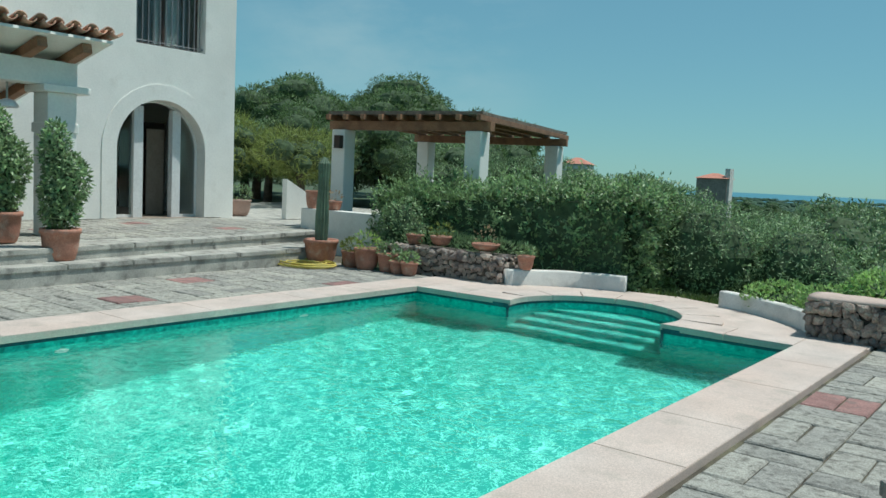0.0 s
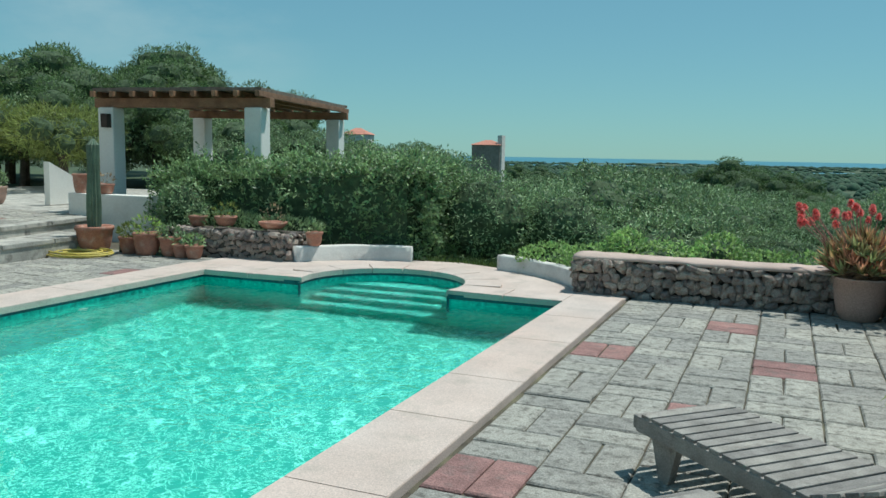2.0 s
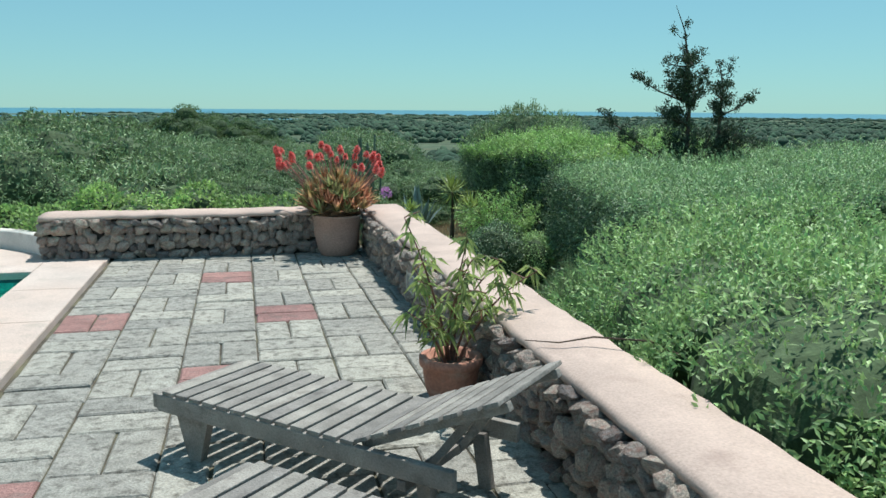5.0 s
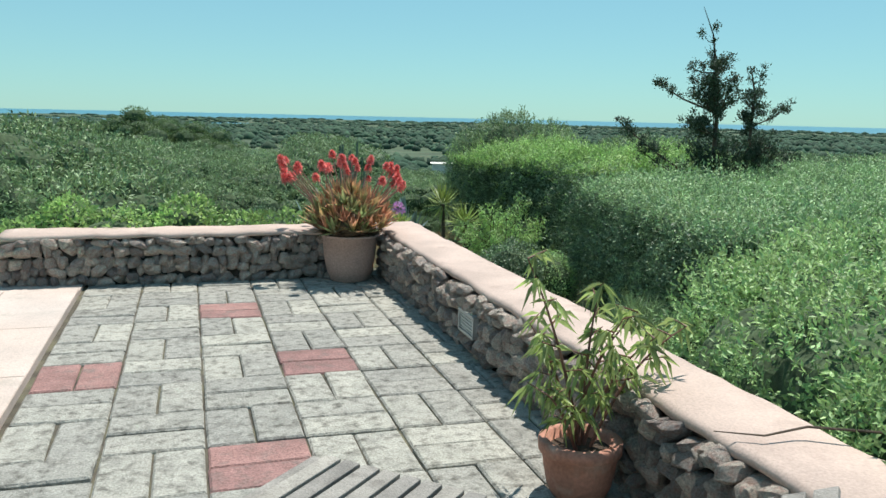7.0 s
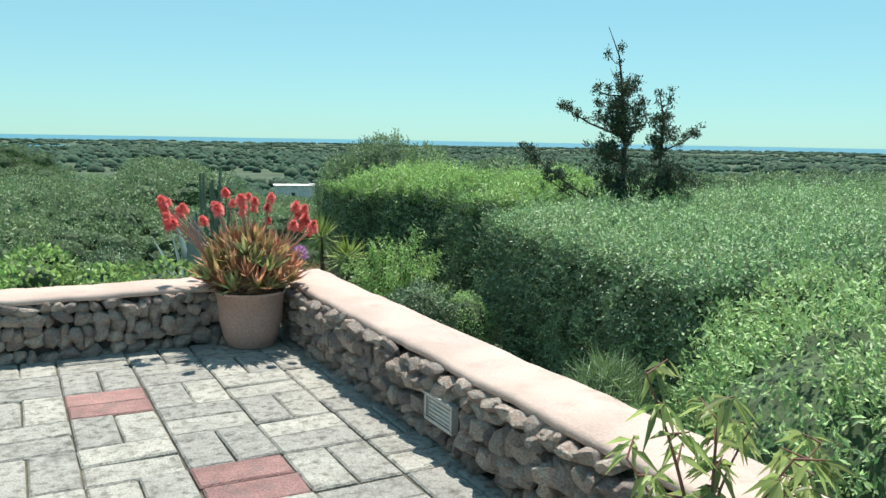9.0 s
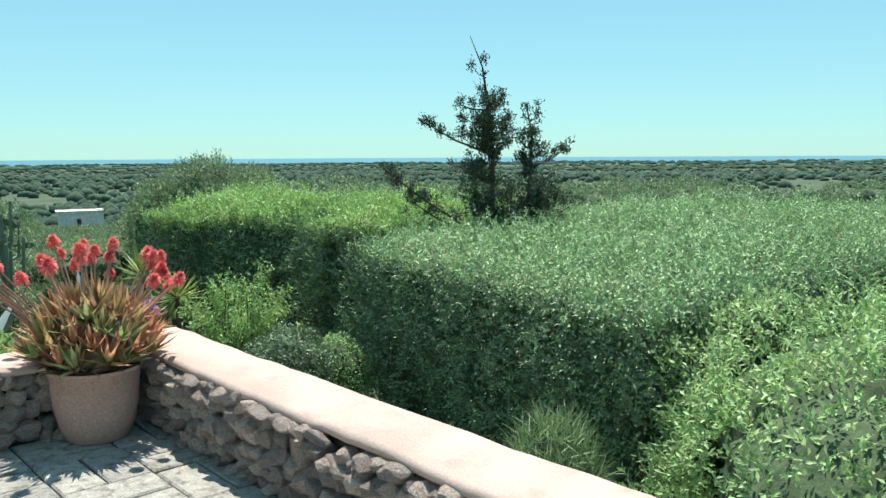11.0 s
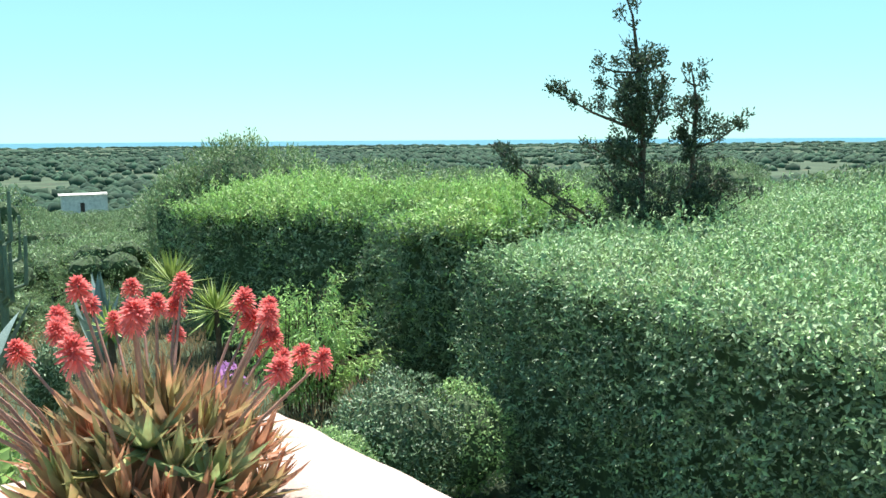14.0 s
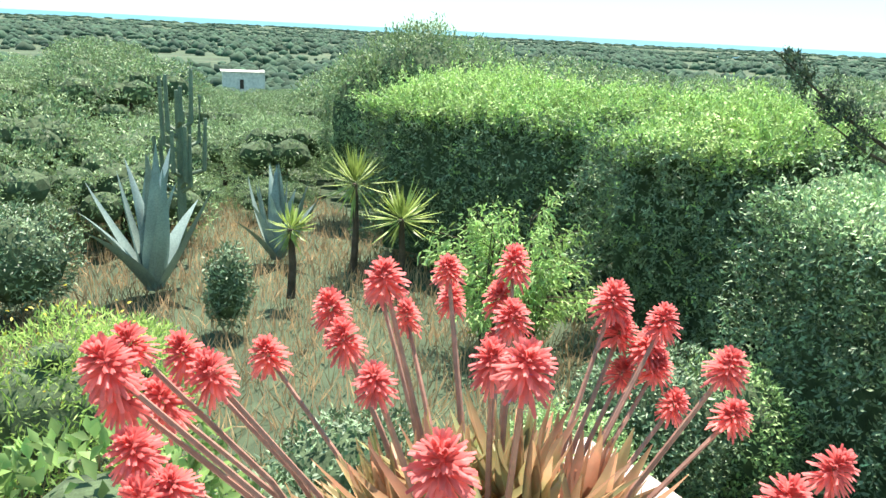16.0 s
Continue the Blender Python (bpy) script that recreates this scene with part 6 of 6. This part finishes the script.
# the slope below the terrace
spots = []
tries = 0
while len(spots) < 190 and tries < 6000:
    tries += 1
    r = 5 + 62 * g.random() ** 1.25
    a = radians(g.uniform(-30, 128))
    x, y = -3 + r * math.cos(a), 0 + r * math.sin(a)
    if (0.0 < x < 9.5 and -9 < y < 8.8) or (-3.3 < x < 4.6 and y < 10.4) or (x < -3 and y < 5.0) or (x < -8 and y < 12):
        continue
    if any((x - p) ** 2 + (y - q) ** 2 < (1.45 + 0.02 * r) ** 2 for p, q in spots):
        continue
    spots.append((x, y))
    s = (0.92 + 0.013 * r + 0.3 * g.random()) * (0.92 if x < 3 else 0.97)
    if abs(math.degrees(math.atan2(y + 9.5, x + 1.28)) - 109.7) < 4:
        s *= 0.62
    if abs(math.degrees(math.atan2(y + 1.65, x + 1.25)) - 71.9) < 3.2 and r > 8:
        s *= 0.42
    plant(KINDS[int(g.integers(4))], x, y, s, float(g.uniform(0, 360)), -0.2)
for k in range(22):
    x, y = -35 + 1.75 * k + float(g.normal()) * 0.5, 87 + float(g.normal()) * 2.5
    crest = (1.7 if k in (15, 16, 17) else 0.3) + 0.5 * float(g.random())
    plant(PINES[k % 2], x, y, (crest - float(ground_z(x, y))) / 6.1, float(g.uniform(0, 360)), 0.0)
# low scrub fills the sightline kept open from camera to farmhouse
for k in range(40):
    d = 15.5 + 1.1 * k
    off = float(g.normal()) * (0.7 + 0.02 * d)
    plant(KINDS[k % 4], -1.25 + 0.311 * d + 0.95 * off, -2.2 + 0.95 * d - 0.311 * off, 0.9, float(g.uniform(0, 360)), -0.1)

for kind in (*KINDS, *PINES, TAMARISK):
    for ob in (*kind.children_recursive, kind):
        bpy.data.objects.remove(ob)


def far_woods():
    """Clumps of scrub over the plain out to the shore, one mesh."""
    bm = bmesh.new()
    kinds = []
    for k in range(16):
        bmesh.ops.create_icosphere(bm, subdivisions=2 if k < 8 else 1, radius=1)
        base = np.array([v.co for v in bm.verts])
        tri = np.array([[v.index for v in f.verts] for f in bm.faces])
        bm.clear()
        s = np.array([1 + 0.6 * noise.noise(Vector(v) * 2.2 + Vector((k * 5, 0, 0))) for v in base])
        kinds.append((base * s[:, None], tri))
    bm.free()
    q = np.random.default_rng(401)
    V, F, off = [], [], 0
    for k in range(27000):
        r = 55 * (1900 / 55) ** (q.random() ** 0.9)
        a = radians(q.uniform(-35, 135))
        x, y = r * math.cos(a), r * math.sin(a)
        patch = noise.noise(Vector((x * 0.012, y * 0.012, 3)))
        if patch < -0.22 and r > 110:
            continue
        z = float(ground_z(x, y))
        s = (0.9 + 0.0045 * r) * q.uniform(0.5, 1.4)
        h = min(s, 3.0) * q.uniform(0.6, 1.0)
        if r < 165 and abs(math.degrees(math.atan2(y + 1.65, x + 1.25)) - 71.9) < 2.4:
            s, h = s * 0.8, h * 0.5
        t = q.uniform(0, 6.28)
        c, d = math.cos(t), math.sin(t)
        shape, tri = kinds[k % 8 if r < 260 else 8 + k % 8]
        v = shape * (s, s * q.uniform(0.7, 1.1), h)
        v = np.stack([v[:, 0] * c - v[:, 1] * d + x, v[:, 0] * d + v[:, 1] * c + y, v[:, 2] + z + h * 0.15], 1)
        V.append(v)
        F.append(tri + off)
        off += len(v)
    tagged(new("far_woods", raw("far_woods", np.concatenate(V), np.concatenate(F), M_FARWOOD)), "dark evergreen scrub covering the distant plain", "woods", kind="stuff")


M_FARWOOD = mat("far_scrub", (0.040, 0.082, 0.050), rough=1.0, var=0.5, scale=0.35, fine=1.8, bump=1.0, second=(0.062, 0.098, 0.057), island=0.3, coarse_bump=1.0)
far_woods()

# ---------------------------------------------------------------- pavers
JOINT = 0.015
SIZES = {}


def paver_mesh(w, d, red):
    key = (round(w, 2), round(d, 2), red)
    if key not in SIZES:
        w, d = key[0], key[1]
        bm = box(-w / 2, w / 2, -d / 2, d / 2, -0.04, 0.0)
        bmesh.ops.bevel(bm, geom=[e for e in bm.edges if all(v.co.z > -0.01 for v in e.verts)], offset=0.010, segments=1, affect="EDGES")
        SIZES[key] = mesh_of(bm, M_PAVER_RED if red else M_PAVER, "paver")
    return SIZES[key]


def weave(x0, x1, y0, y1, z, reds, parent, gx, gy, px, py, seed, limit=10 ** 6, flip=0):
    """Basket-woven pavers over a rectangle on the grid whose corner is (gx, gy)."""
    g = np.random.default_rng(seed)
    for i in range(int((gx - x1) // px), int((gx - x0) // px) + 1):
        for j in range(int((gy - y1) // py), int((gy - y0) // py) + 1):
            bx, by = gx - (i + 1) * px, gy - (j + 1) * py
            red = (i, j) in reds
            if (i + j + flip) % 2 == 0:
                cells = [(bx, by, px, py / 2), (bx, by + py / 2, px, py / 2)]
            else:
                cells = [(bx, by, px / 2, py), (bx + px / 2, by, px / 2, py)]
            for cx, cy, w, d in cells:
                a0, a1, b0, b1 = max(cx, x0), min(cx + w, x1), max(cy, y0), min(cy + d, y1)
                if a1 - a0 < 0.05 or b1 - b0 < 0.05:
                    continue
                ob = new("paver", paver_mesh(a1 - a0 - JOINT, b1 - b0 - JOINT, red))
                ob.parent = parent
                ob.matrix_local = pose((a0 + a1) / 2 + float(g.normal()) * 0.002, (b0 + b1) / 2 + float(g.normal()) * 0.002, z + float(g.normal()) * 0.003,
                                       float(g.normal()) * 0.45, float(g.normal()) * 0.45, float(g.normal()) * 0.7)


weave(CO_R + 0.01, WALL_IN + 0.03, -12.0, END_Y + 0.03, 0.006, {(3, 0), (2, 3), (5, 3), (3, 6), (5, 9), (1, 12)}, floor, 0.0, PY0, PX, PY, 5, flip=1)
weave(-10.95, CO_L - 0.01, -11.0, 0.0, 0.006, {(0, 3), (3, 6), (1, 9), (4, 12)}, floor, CO_L, 0.0, PX, PY, 6)
weave(-15.79, -12.2, -6.5, 1.4, PLAT, {(2, 3), (5, 5), (3, 9), (1, 13)}, platform, -12.0, 1.4, 0.5, 0.5, 7)

# ---------------------------------------------------------------- stones of the walls
stone_face(wall_east, (WALL_IN + 0.02, -8.2, 0.0), (0, 1, 0), (-1, 0, 0), 7.75, WALL_TOP - 0.045, 91, gap=(4.89, 5.20, 0.135, 0.285))
stone_face(wall_north, (END_L, END_Y + 0.02, 0.0), (1, 0, 0), (0, -1, 0), 3.2, WALL_TOP - 0.045, 92)
stone_face(wall_north, (END_L + 0.02, END_BACK, 0.0), (0, -1, 0), (-1, 0, 0), 0.36, WALL_TOP - 0.04, 93)
stone_face(planter, (-9.9, 0.10, 0.0), (1, 0, 0), (0, -1, 0), 2.2, 0.42, 94)
stone_face(planter, (-7.74, 0.1, 0.0), (0, 1, 0), (1, 0, 0), 0.5, 0.42, 95)
